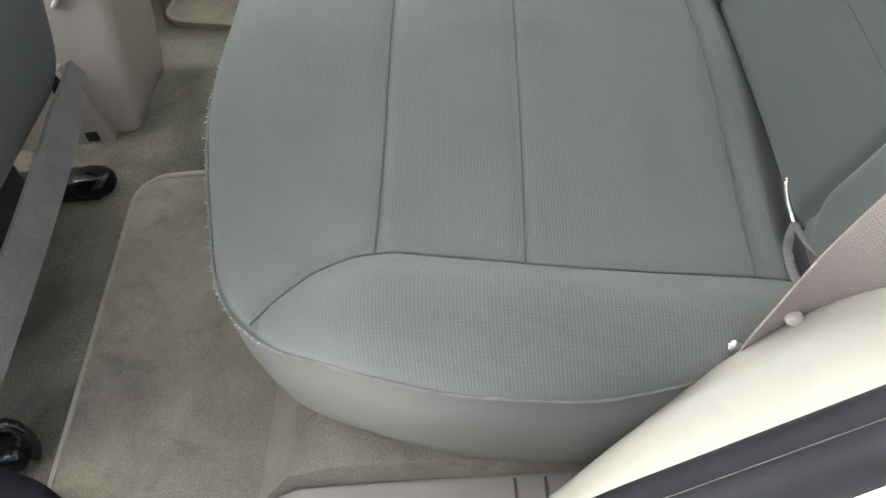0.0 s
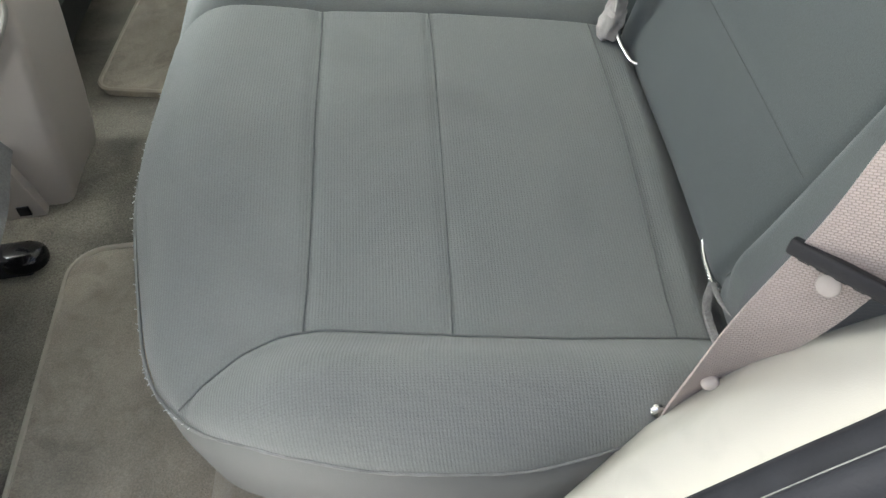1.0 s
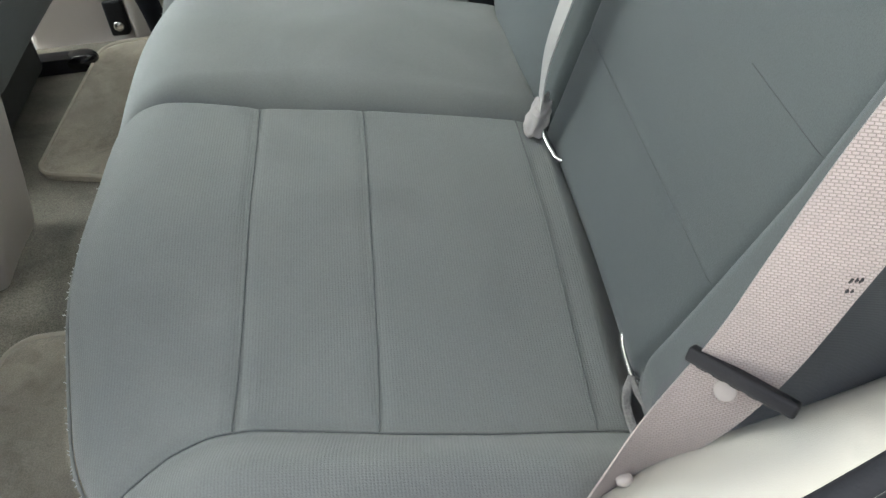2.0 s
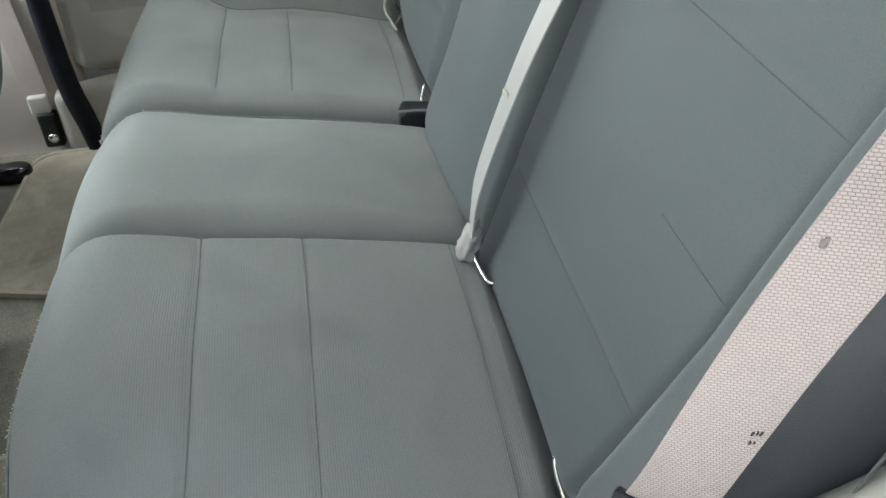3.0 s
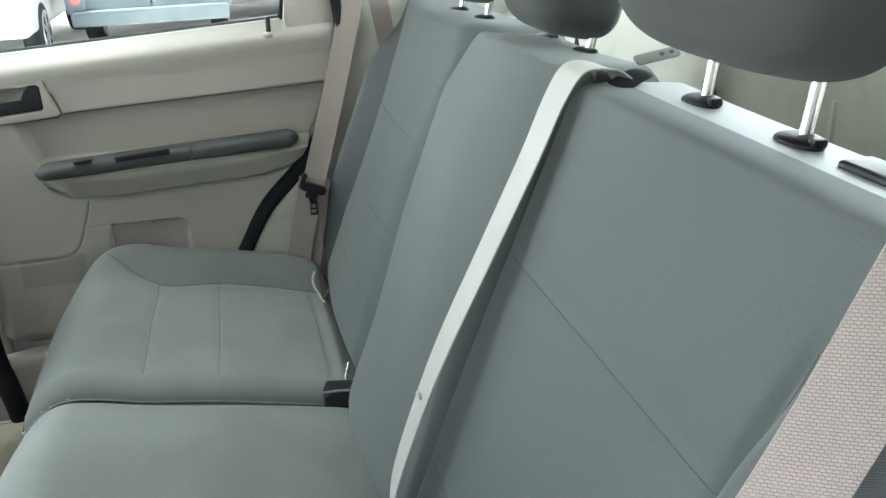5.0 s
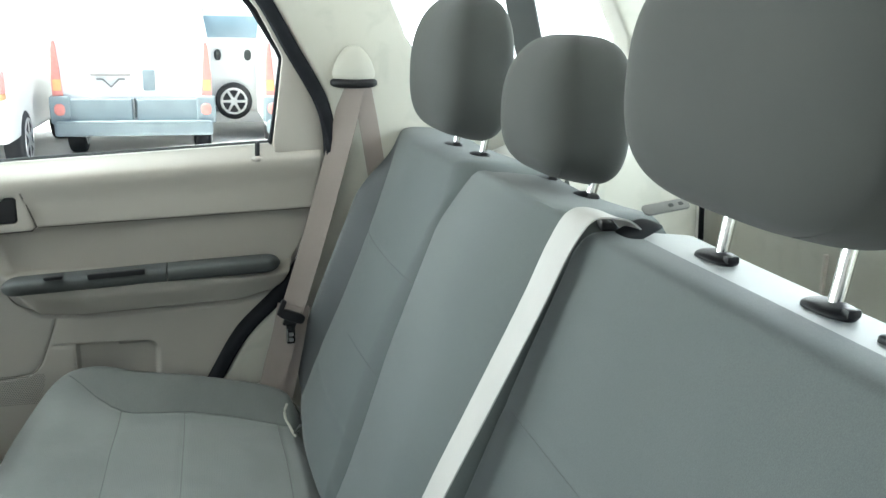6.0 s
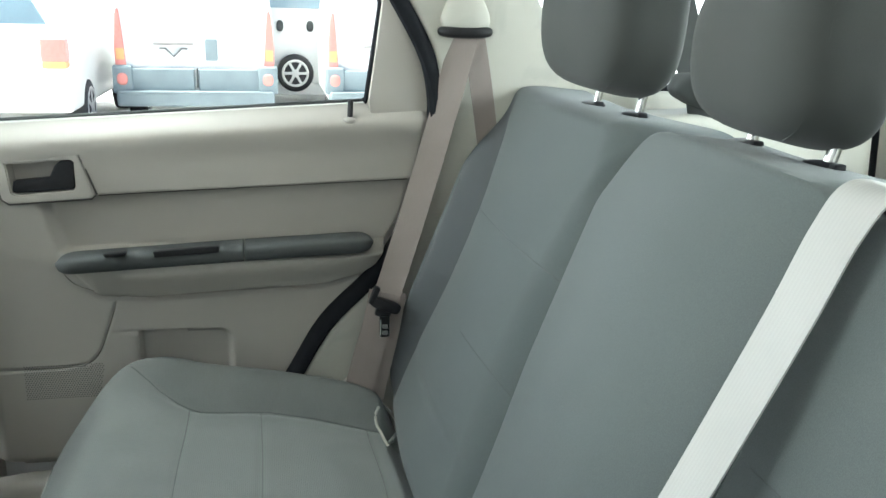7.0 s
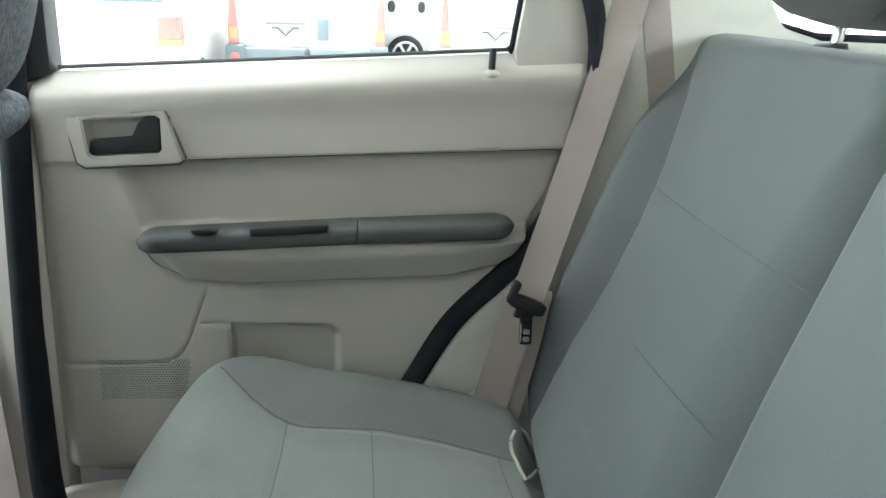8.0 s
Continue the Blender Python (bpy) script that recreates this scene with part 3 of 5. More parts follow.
for k in range(n):
    q = (k + 1) % n
    bm.faces.new((front_o[k], front_o[q], front_i[q], front_i[k]))
    bm.faces.new((front_o[q], front_o[k], back_o[k], back_o[q]))
    bm.faces.new((front_i[k], front_i[q], deep_i[q], deep_i[k]))
bm.faces.new(deep_i)
bmesh.ops.recalc_face_normals(bm, faces=bm.faces)
es = [e for e in bm.edges if e.verts[0] in front_o + front_i and e.verts[1] in front_o + front_i and e.calc_face_angle(0) > 0.5]
bmesh.ops.bevel(bm, geom=es, offset=0.0022, segments=2, affect="EDGES")
handle = part("handle_bezel", bm, BEIGE, door, "beige bezel round the inner handle")
part("bezel_joint", tube([(x + (x + 0.09) * 0.03, FAR - 0.0065, z + (z - 0.725) * 0.05) for x, z in ox], 0.0016, 6, True), JOINTSHADE, handle)
bm = prism([(-0.138, 0.699), (-0.043, 0.705), (-0.042, 0.752), (-0.062, 0.751), (-0.070, 0.744), (-0.080, 0.724), (-0.134, 0.719)], FAR - 0.008, FAR + 0.012, "y", 0.003)
part("pull_lever", bm, BLACK, handle, "dark inner handle lever")
# armrest: dark pad in two lengths on the beige bulge
def arm(x0, x1, r0, r1):
    bm = bmesh.new()
    rows = []
    for i in range(41):
        x = x0 + (x1 - x0) * i / 40
        e0 = min(1.0, (x - x0) / r0) if r0 else 1.0
        e1 = min(1.0, (x1 - x) / r1) if r1 else 1.0
        k = math.sqrt(max(0.02, 1 - (1 - e0) ** 2)) * math.sqrt(max(0.02, 1 - (1 - e1) ** 2))
        zc = 0.589 + 0.052 * (x + 0.075) - 0.010 * max(0, (x - 0.2)) ** 1
        row = []
        for q in range(20):
            a = 2 * math.pi * q / 20
            c, s = math.cos(a), math.sin(a)
            c, s = math.copysign(abs(c) ** 0.6, c), math.copysign(abs(s) ** 0.6, s)
            row.append(bm.verts.new((x, FAR - 0.028 + 0.031 * k * c, zc - 0.0025 + 0.0150 * k * s)))
        rows.append(row)
    for r0_, r1_ in zip(rows, rows[1:]):
        for q in range(20):
            bm.faces.new((r0_[q], r0_[(q + 1) % 20], r1_[(q + 1) % 20], r1_[q]))
    bm.faces.new(rows[0][::-1]), bm.faces.new(rows[-1])
    bmesh.ops.recalc_face_normals(bm, faces=bm.faces)
    return bm


armrest = part("armrest_pad", arm(0.2225, 0.438, 0, 0.03), DARK, door, "dark grey padded armrest")
swp = part("switch_panel", arm(-0.078, 0.2205, 0.03, 0), DARK, door, "dark grey armrest fore part with window switch")
bm = prism([(0.078, 0.6115), (0.182, 0.6175), (0.182, 0.607), (0.080, 0.601)], FAR - 0.0605, FAR - 0.045, "y", 0.002)
part("switch_recess", bm, BLACK, swp, "black window switch recess")
bm = prism([(0.002, 0.611), (0.038, 0.613), (0.036, 0.607), (0.006, 0.605)], FAR - 0.0665, FAR - 0.05, "y", 0.0015)
part("switch_rocker", bm, BLACK, swp)
# loudspeaker grille
bm = bmesh.new()
for r in range(17):
    for c in range(30):
        x = -0.150 + c * 0.0043 + (r % 2) * 0.00215
        z = 0.398 - r * 0.0037
        if x < -0.02 - (0.398 - z) * 0.2:
            bmesh.ops.create_circle(bm, cap_ends=True, segments=6, radius=0.00125, matrix=Matrix.Translation((x, FAR - 0.0004 - door_relief(x, z), z)) @ Matrix.Rotation(math.pi / 2, 4, "X"))
tagged(part("speaker_grille", bm, THREAD, door, "fine dark loudspeaker holes", smooth=False), kind="stuff")
# door seal on the body side
bm = tube(smooth_line([(x, FAR - 0.006, z) for x, z in SEAL], 90), 0.0125, 10, flat=1.3)
solid("door_seal", bm, RUBBER, "black rubber weatherstrip round the door opening", "seal", kind="structure")
bm = tube(smooth_line([(-0.198, FAR - 0.052, 0.03), (-0.210, FAR - 0.050, 0.12), (-0.230, FAR - 0.034, 0.22), (-0.241, FAR - 0.01, 0.42), (-0.235, FAR - 0.01, 0.60), (-0.226, FAR - 0.01, 0.80), (-0.215, FAR - 0.01, 1.0), (-0.18, FAR - 0.01, 1.33)], 60), 0.0185, 12, flat=1.2)
solid("pillar_seal", bm, RUBBER, "black rubber weatherstrip along the door pillar", "seal", kind="structure")
bm = prism([(-0.27, 0.0), (-0.27, 0.182), (-0.16, 0.198), (0.05, 0.205), (0.30, 0.27), (0.40, 0.36), (0.46, 0.0)], FAR - 0.035, FAR + 0.02, "y", 0.02, 4)
solid("sill_trim", bm, BEIGE, "beige plastic sill trim below the door", "sill trim", kind="structure")

# door pillar between front and rear doors
bm = prism([(-0.50, 0.02), (-0.46, 0.55), (-0.40, 1.34), (-0.18, 1.34), (-0.21, 0.80), (-0.215, 0.40), (-0.215, 0.02)], FAR + 0.0, FAR + 0.07, "y", 0.015, 3)
solid("door_pillar", bm, BEIGE2, "beige plastic trim on the centre door pillar", "pillar", kind="structure")
bm = prism([(-0.46, 0.02), (-0.43, 0.55), (-0.385, 1.34), (-0.315, 1.34), (-0.36, 0.55), (-0.39, 0.02)], NEAR - 0.10, NEAR + 0.02, "y", 0.015, 3)
solid("door_pillar", bm, BEIGE2, "beige plastic trim on the centre door pillar", "pillar", kind="structure")
# front part of the far side with its window
bm = prism([(-1.70, 0.0), (-1.70, 0.78), (-0.50, 0.80), (-0.52, 0.0)], FAR + 0.0, FAR + 0.08, "y", 0.01)
solid("front_door_side", bm, BEIGE, "beige trim of the closed front door", "car door", kind="structure")


# ---------------------------------------------------------------- rear quarter, cargo sides and tailgate
def quarter(side):
    """Trim from the door seal to the tailgate, with the quarter window's opening."""
    curve = [(0.222, 0.02), (0.245, 0.20), (0.272, 0.285), (0.313, 0.36), (0.372, 0.457), (0.46, 0.546), (0.522, 0.65), (0.55, 0.77), (0.556, 0.862), (0.537, 0.94), (0.482, 1.04), (0.427, 1.137), (0.30, 1.30), (0.26, 1.34)]
    low = curve + [(0.57, 1.34), (0.70, 1.05), (0.80, 0.885), (0.86, 0.868), (1.22, 0.862), (1.30, 0.862), (1.32, 0.02)]
    y0, y1 = (FAR - 0.012, FAR + 0.07) if side > 0 else (NEAR - 0.07, NEAR + 0.012)
    bm = prism(low, y0, y1, "y", 0.012, 3)
    return bm


solid("quarter_trim", quarter(1), CREAM, "cream plastic trim of the rear body pillar", "pillar trim", kind="structure")
bm = prism([(1.20, 0.866), (1.17, 1.06), (1.02, 1.34), (1.20, 1.34), (1.34, 1.0), (1.36, 0.866)], FAR - 0.03, FAR + 0.06, "y", 0.012, 3)
solid("rear_pillar", bm, CREAM, "cream plastic trim of the tail pillar", "pillar trim", kind="structure")
bm = prism([(1.20, 0.866), (1.17, 1.06), (1.02, 1.34), (1.20, 1.34), (1.34, 1.0), (1.36, 0.866)], NEAR - 0.06, NEAR + 0.03, "y", 0.012, 3)
solid("rear_pillar", bm, CREAM, "cream plastic trim of the tail pillar", "pillar trim", kind="structure")
qw = thing("window_1", (1.0, FAR + 0.03, 0.87), "clear fixed quarter window with a dark rubber sill", "window", kind="structure")
bm = prism([(0.565, 1.34), (0.70, 1.05), (0.80, 0.885), (0.86, 0.868), (1.20, 0.862), (1.17, 1.06), (1.02, 1.34)], FAR + 0.030, FAR + 0.034)
p = part("pane", bm, GLASS, qw, smooth=False)
p.visible_shadow = False
bm = tube([(0.70, FAR + 0.02, 1.045), (0.795, FAR + 0.02, 0.888), (0.86, FAR + 0.02, 0.871), (1.19, FAR + 0.02, 0.866)], 0.008, 8)
part("window_seal", bm, RUBBER, qw)
# cargo side lining, floor and tailgate
bm = prism([(0.80, 0.05), (0.80, 0.80), (0.90, 0.84), (1.30, 0.85), (1.34, 0.05)], FAR - 0.14, FAR - 0.02, "y", 0.03, 4)
solid("cargo_side", bm, CREAM, "cream moulded side lining of the cargo bay", "side lining", kind="structure")
bm = prism([(0.80, 0.05), (0.80, 0.80), (0.90, 0.84), (1.30, 0.85), (1.34, 0.05)], NEAR + 0.02, NEAR + 0.14, "y", 0.03, 4)
solid("cargo_side", bm, CREAM, "cream moulded side lining of the cargo bay", "side lining", kind="structure")
tail = thing("tailgate", (1.38, MID, 0.05), "closed tailgate with beige lining and a rear window", "tailgate", kind="structure")
bm = prism([(1.345, 0.05), (1.345, 0.80), (1.33, 0.86), (1.40, 0.86), (1.42, 0.05)], NEAR + 0.03, FAR - 0.03, "y", 0.012, 3)
part("tailgate_lining", bm, CREAM, tail)
bm = prism([(1.335, 0.862), (1.20, 1.30), (1.205, 1.30), (1.34, 0.862)], NEAR + 0.10, FAR - 0.10)
p = part("rear_pane", bm, GLASS, tail, "clear rear window glass", smooth=False)
p.visible_shadow = False
for y in (0.55, 0.72, 0.90):
    part("lining_slot", box((1.338, y, 0.60), (1.346, y + 0.008, 0.70), 0.002), BEIGE2, tail)
bm = tube([(1.34, FAR - 0.10, 0.06), (1.34, FAR - 0.10, 0.60), (1.325, FAR - 0.10, 0.86)], 0.006, 8)
part("tailgate_gap", bm, RUBBER, tail, "black gap seal of the tailgate")


# ---------------------------------------------------------------- rear bench
SEAT_X = [-0.06, -0.03, -0.01, 0.01, 0.035, 0.08, 0.128, 0.241, 0.33, 0.41, 0.47]
SEAT_LINE = smooth_table(SEAT_X, [0.348, 0.380, 0.400, 0.410, 0.413, 0.404, 0.391, 0.372, 0.353, 0.334, 0.318])
MID_LINE = smooth_table(SEAT_X, [0.362, 0.393, 0.413, 0.425, 0.431, 0.424, 0.413, 0.393, 0.373, 0.353, 0.336])


def seat_point(x, y):
    zx = SEAT_LINE(x)
    out = min(y, mirror_y(y))
    zx -= (0.030 if y < MID else 0.030 - 0.014 * ease(0.16, 0.02, x)) * ease(0.30, 0.03, out)
    zx += (0.036 * ease(0.02, 0.16, x) if y < MID else 0.056 * ease(-0.05, 0.13, x)) * bell(out + 0.030, 0.042)
    zx -= (0.036 * ease(0.14, 0.02, x) if y < MID else 0.0) * ease(0.26, 0.0, out)
    zx -= 0.006 * ease(-0.06, -0.09, out)
    return zx


def seat_height(x, y):
    z = seat_point(x, y)
    out = min(y, mirror_y(y))
    line = bolster_line(x)
    z -= 0.0048 * bell(out - line, 0.008) if y < MID else 0.011 * bell(out - line, 0.011) * ease(0.02, 0.14, x)
    for sx in (0.130, 0.243):
        z -= (0.0021 if sx < 0.2 else 0.0015) * bell(x - sx, 0.007) * ease(line - 0.005, line + 0.01, out)
    z -= 0.0012 * bell(x - 0.424, 0.006) * ease(0.025, 0.05, out)
    z -= 0.030 * ease(0.440, 0.472, x)
    z += 0.0012 * noise.noise((x * 9, y * 9, 3.0))
    return z


def bolster_line(x):
    """The seam between the seat's flat and its outer bolster."""
    return float(np.interp(x, [0.02, 0.034, 0.05, 0.08, 0.11, 0.145, 0.20, 0.254, 0.33, 0.42, 0.47], [-0.045, -0.018, -0.002, 0.018, 0.028, 0.032, 0.027, 0.022, 0.022, 0.028, 0.03]))


def flat(u, v, w):
    return (u, v, w)


def over(pts, f, lift):
    return [(x, y, f(x, y) + lift) for x, y in pts]


def bench(name, y_out, y_in, sign, label):
    """One outer seat of the bench; sign +1 grows from the outer side to the middle."""
    seat = thing(name, (0.2, (y_out + y_in) / 2, 0.20), label, "rear seat", "rear bench")
    lo, hi = min(y_out, y_in), max(y_out, y_in)
    curve = smooth_line([(-0.053, 0.30, 0), (-0.047, 0.22, 0), (-0.033, 0.134, 0), (-0.017, 0.066, 0), (0.003, 0.022, 0), (0.029, -0.012, 0), (0.061, -0.041, 0), (0.106, -0.066, 0), (0.147, -0.077, 0), (0.20, -0.083, 0), (0.273, -0.083, 0), (0.33, -0.074, 0), (0.40, -0.056, 0), (0.45, -0.032, 0), (0.483, 0.01, 0), (0.495, 0.06, 0)], 60)
    if sign < 0:
        curve = smooth_line([(-0.060, 0.22, 0), (-0.066, 0.14, 0), (-0.068, 0.075, 0), (-0.060, 0.020, 0), (-0.040, -0.026, 0), (0.008, -0.060, 0), (0.09, -0.080, 0), (0.20, -0.083, 0), (0.30, -0.080, 0), (0.40, -0.056, 0), (0.45, -0.032, 0), (0.483, 0.01, 0), (0.495, 0.06, 0)], 60)
    inner = y_in if sign > 0 else mirror_y(y_in)
    outline = [(p.x, p.y) for p in curve] + [(0.495, inner - 0.02), (0.488, inner - 0.005), (0.475, inner), (-0.033, inner), (-0.045, inner - 0.006), (-0.051, inner - 0.02)]
    if sign < 0:
        outline = [(x, mirror_y(y)) for x, y in outline][::-1]
    dp = 0.018 if sign > 0 else 0.030
    bm = pad(outline, seat_height, flat, roll=0.022 if sign > 0 else 0.038, drop=dp, skirt=[(0.001, 0.004)], rings=120, around=420, inner=y_in if sign > 0 else None)
    th = part("cushion", bm, FABRIC, seat, "grey ribbed cloth seat cushion")
    # skirt below the piping
    ring = even_outline(outline, 220)
    c = Vector((0.21, (lo + hi) / 2))
    rows = []
    bm = bmesh.new()
    for inset, dz in ((0.002, -0.0235), (-0.003, -0.035), (-0.002, -0.065), (0.004, -0.105), (0.020, -0.145), (0.06, -0.17)):
        row = []
        for x, y in ring:
            d = (c - Vector((x, y))).normalized() * inset
            z = max(seat_point(x, y) + dz + 0.018 - dp, 0.158 if inset > 0.05 else 0.0)
            row.append(bm.verts.new((x + d.x, y + d.y, z)))
        rows.append(row)
    for r0, r1 in zip(rows, rows[1:]):
        for k in range(len(ring)):
            q = (k + 1) % len(ring)
            bm.faces.new((r0[k], r1[k], r1[q], r0[q]))
    bm.faces.new(rows[-1])
    bmesh.ops.recalc_face_normals(bm, faces=bm.faces)
    part("skirt", bm, SKIRT, th, "smooth grey vinyl skirt")
    rim = [(x - 0.0035 * ease(0.08, 0.02, x), y, seat_point(x, y) - 0.0015 - dp + 0.0006 * noise.noise((x * 90, y * 90, 1))) for x, y in even_outline(outline, 500)]
    part("piping", tube(rim, lambda t: 0.0016 + 0.0006 * noise.noise((t * 160, 0, 0)), 6, True), PIPING, th, "pale frayed edge piping")
    # frayed threads along the piping
    rng = random.Random(5)
    bm = bmesh.new()
    for x, y, z in rim:
        if x < 0.05 and rng.random() < 0.45:
            p = Vector((x - 0.001, y, z + rng.uniform(-0.001, 0.003)))
            d = Vector((rng.uniform(-1, -0.2), rng.uniform(-0.6, 0.6), rng.uniform(-0.6, 0.9))).normalized()
            add_tube(bm, [p, p + d * 0.0010, p + d * rng.uniform(0.0014, 0.0030) + Vector((0, rng.uniform(-0.001, 0.001), 0))], 0.0005, 4)
    tagged(part("frayed_thread", bm, FRAY, th, "pale frayed threads"), kind="stuff")
    # seams
    my = (lambda y: y) if sign > 0 else mirror_y
    y_end = 0.452
    for sx in (0.130, 0.243, 0.415):
        y0 = bolster_line(sx) + 0.002
        if sx > 0.4:
            line = [(0.416 + 0.008 * t - 0.008 * t * t, my(y0 + (y_end - y0) * t)) for t in np.linspace(0, 1, 60)]
        else:
            line = [(sx + 0.004 * math.sin(2.5 * t) - 0.002, my(y0 + (y_end - y0) * t)) for t in np.linspace(0, 1, 60)]
        part("seam", tube(over(line, seat_height, 0.0008), 0.0007 if sx > 0.2 else 0.0008, 6), THREAD, th)
    line = [(x, my(bolster_line(x))) for x in np.linspace(0.034, 0.455, 100)]
    part("bolster_seam", tube(over(line, seat_height, 0.0008), 0.0009, 6), THREAD, th)
    return seat


seat_60 = bench("rear_seat", -0.092, 0.455, 1, "grey cloth two-place section of the split rear seat")
seat_40 = bench("rear_seat", mirror_y(-0.092), 0.822, -1, "grey cloth single-place section of the split rear seat")


def mid_height(x, y):
    z = MID_LINE(x)
    z += 0.012 * math.sin(math.pi * min(max((y - 0.457) / 0.338, 0), 1)) - 0.010 - 0.016 * ease(0.60, 0.80, y)
    z -= 0.030 * ease(0.440, 0.472, x)
    return z + 0.001 * noise.noise((x * 9, y * 9, 5.0))


outline = rounded((-0.054, 0.458), (0.475, 0.796), [0.03, 0.02, 0.02, 0.045], 16, 2.2)
bm = pad(outline, mid_height, flat, roll=0.060, drop=0.034, skirt=[(0.0, 0.05), (0.01, 0.10), (0.03, 0.13)], rings=90, around=320)
midc = part("centre_cushion", bm, PLAINFAB, seat_60, "raised middle cushion")
rim = [(x, y, mid_height(x, y) - 0.036) for x, y in even_outline(outline, 300)]
part("piping", tube([p for p in rim if p[0] < 0.02], 0.0022, 6), PIPING, midc, "pale frayed edge piping")
rng = random.Random(8)
bm = bmesh.new()
for x, y, z in rim:
    for k in range(2 if x < -0.03 else 0):
        p = Vector((x - 0.001, y + rng.uniform(-0.002, 0.002), z + rng.uniform(-0.001, 0.002)))
        d = Vector((rng.uniform(-1, -0.2), rng.uniform(-0.6, 0.6), rng.uniform(-0.6, 0.9))).normalized()
        add_tube(bm, [p, p + d * 0.0010, p + d * rng.uniform(0.0016, 0.0036)], 0.0005, 4)
tagged(part("frayed_thread", bm, FRAY, midc, "pale frayed threads"), kind="stuff")

# seat backs
def lean(u, v, w):
    """A point of the backs: across, height on their face, and proud of it."""
    k = ease(0.80, 0.868, v) if w < 0 else 0.0
    return (0.47 + (v - 0.36) * 0.40 - w * 0.928, u, v + w * 0.371 * (1 - k))


def back_height(y, h):
    out = min(y, mirror_y(y))
    w = 0.004 * math.sin(math.pi * min(max((h - 0.33) / 0.55, 0), 1))
    edge = back_line(h) if y < MID else far_line(h)
    if y > MID:
        w += 0.026 * math.sin(math.pi * min(max((y - 0.83) / 0.54, 0), 1)) - 0.014
    w += 0.042 * ease(edge + 0.004, edge - 0.045, out) * ease(0.87, 0.72, h) * ease(0.30, 0.40, h)
    w -= 0.006 * bell(out - edge, 0.009) * ease(0.84, 0.78, h)
    for sh in (0.437, 0.690):
        w -= 0.0012 * bell(h - sh, 0.007) * ease(edge, edge + 0.02, out)
    return w + 0.0012 * noise.noise((y * 8, h * 8, 9.0))


def back_line(h):
    return float(np.interp(h, [0.30, 0.37, 0.42, 0.56, 0.69, 0.80, 0.88], [0.075, 0.052, 0.040, 0.012, 0.000, -0.015, -0.05]))


def far_line(h):
    return float(np.interp(h, [0.30, 0.40, 0.467, 0.52, 0.57, 0.647, 0.717, 0.768, 0.815, 0.88], [-0.02, -0.01, 0.004, 0.026, 0.041, 0.044, 0.026, -0.012, -0.050, -0.08]))


def shell_face(p):
    """Whether a point of a back lies behind its top seam, on the pale hard shell."""
    return p.z > 0.845 and p.x - 0.47 - (p.z - 0.36) * 0.40 > 0.034


def outer_back(seat, y_out, y_in, sign):
    seam_at = back_line if sign > 0 else far_line
    lo, hi = min(y_out, y_in), max(y_out, y_in)
    big, small = ((0.06, 0.12) if sign > 0 else (0.035, 0.05)), (0.03 if sign > 0 else 0.085)
    radii = [(0.05, 0.05), 0.02, small, big] if sign > 0 else [0.02, (0.05, 0.05), big, small]
    outline = rounded((lo, 0.300), (hi, 0.876), radii, 20, 2.3)
    outline = [(y + sign * 0.040 * ease(0.50, 0.36, v) * max(0.0, 1 - abs(y - y_out) / 0.25), v) for y, v in outline]
    bm = pad(outline, back_height, lean, roll=0.036 if sign > 0 else 0.105, drop=0.034 if sign > 0 else 0.115, deep=None if sign > 0 else y_in, crispness=0.80 if sign > 0 else 0.35, skirt=[(-0.001, 0.012), (0.0, 0.035), (0.004, 0.07), (0.008, 0.11), (0.03, 0.13)], rings=100, around=360, top=0.876, tight=0.452 if sign > 0 else 9.0)
    for f in bm.faces:
        p = f.calc_center_median()
        o = min(p.y, mirror_y(p.y))
        f.material_index = 1 if o < seam_at(p.z) - (0.062 if sign > 0 else 0.0) else 0
        if sign > 0 and shell_face(p):
            f.material_index = 2
    th = part("backrest", bm, [SHADEDFAB, SIDEFAB, SHELL], seat, "grey cloth backrest with ribbed side bolster")
    my = (lambda y: y) if sign > 0 else mirror_y
    for sh, a, b in ((0.437, 0.044, 0.44), (0.690, 0.004, 0.43), (0.561, 0.020, 0.14)) if sign > 0 else ((0.690, 0.040, 0.455), (0.547, 0.233, 0.452)):
        pts = [lean(my(y), sh, back_height(my(y), sh) + 0.0002) for y in np.linspace(a, b, 50)]
        part("seam", tube(pts, 0.0006 if sh > 0.6 else 0.0004, 6), BACKTHREAD, th)
    pts = [lean(y, 0.866, back_height(y, 0.866) - 0.002) for y in np.linspace(lo + 0.10, hi - 0.03, 50)]
    if sign > 0:
        part("top_seam", tube(pts, 0.0009, 6), BACKTHREAD, th)
    pts = [lean(my(seam_at(h)), h, back_height(my(seam_at(h)), h) + 0.0003) for h in np.linspace(0.33, 0.80, 80)]
    part("bolster_seam", tube(pts, 0.0012 if sign > 0 else 0.0008, 6), THREAD if sign > 0 else BACKTHREAD, th)
    if sign > 0:
        pts = [(0.47 + (h - 0.36) * 0.40 + 0.030 + 0.02 * math.sin(3 * h), y_out + 0.0005 + 0.040 * ease(0.50, 0.36, h), h) for h in np.linspace(0.42, 0.80, 50)]
        part("side_seam", tube(pts, 0.0014, 6), THREAD, th)
    return th


outer_back(seat_60, -0.105, 0.452, 1)
outer_back(seat_40, mirror_y(-0.105), 0.850, -1)


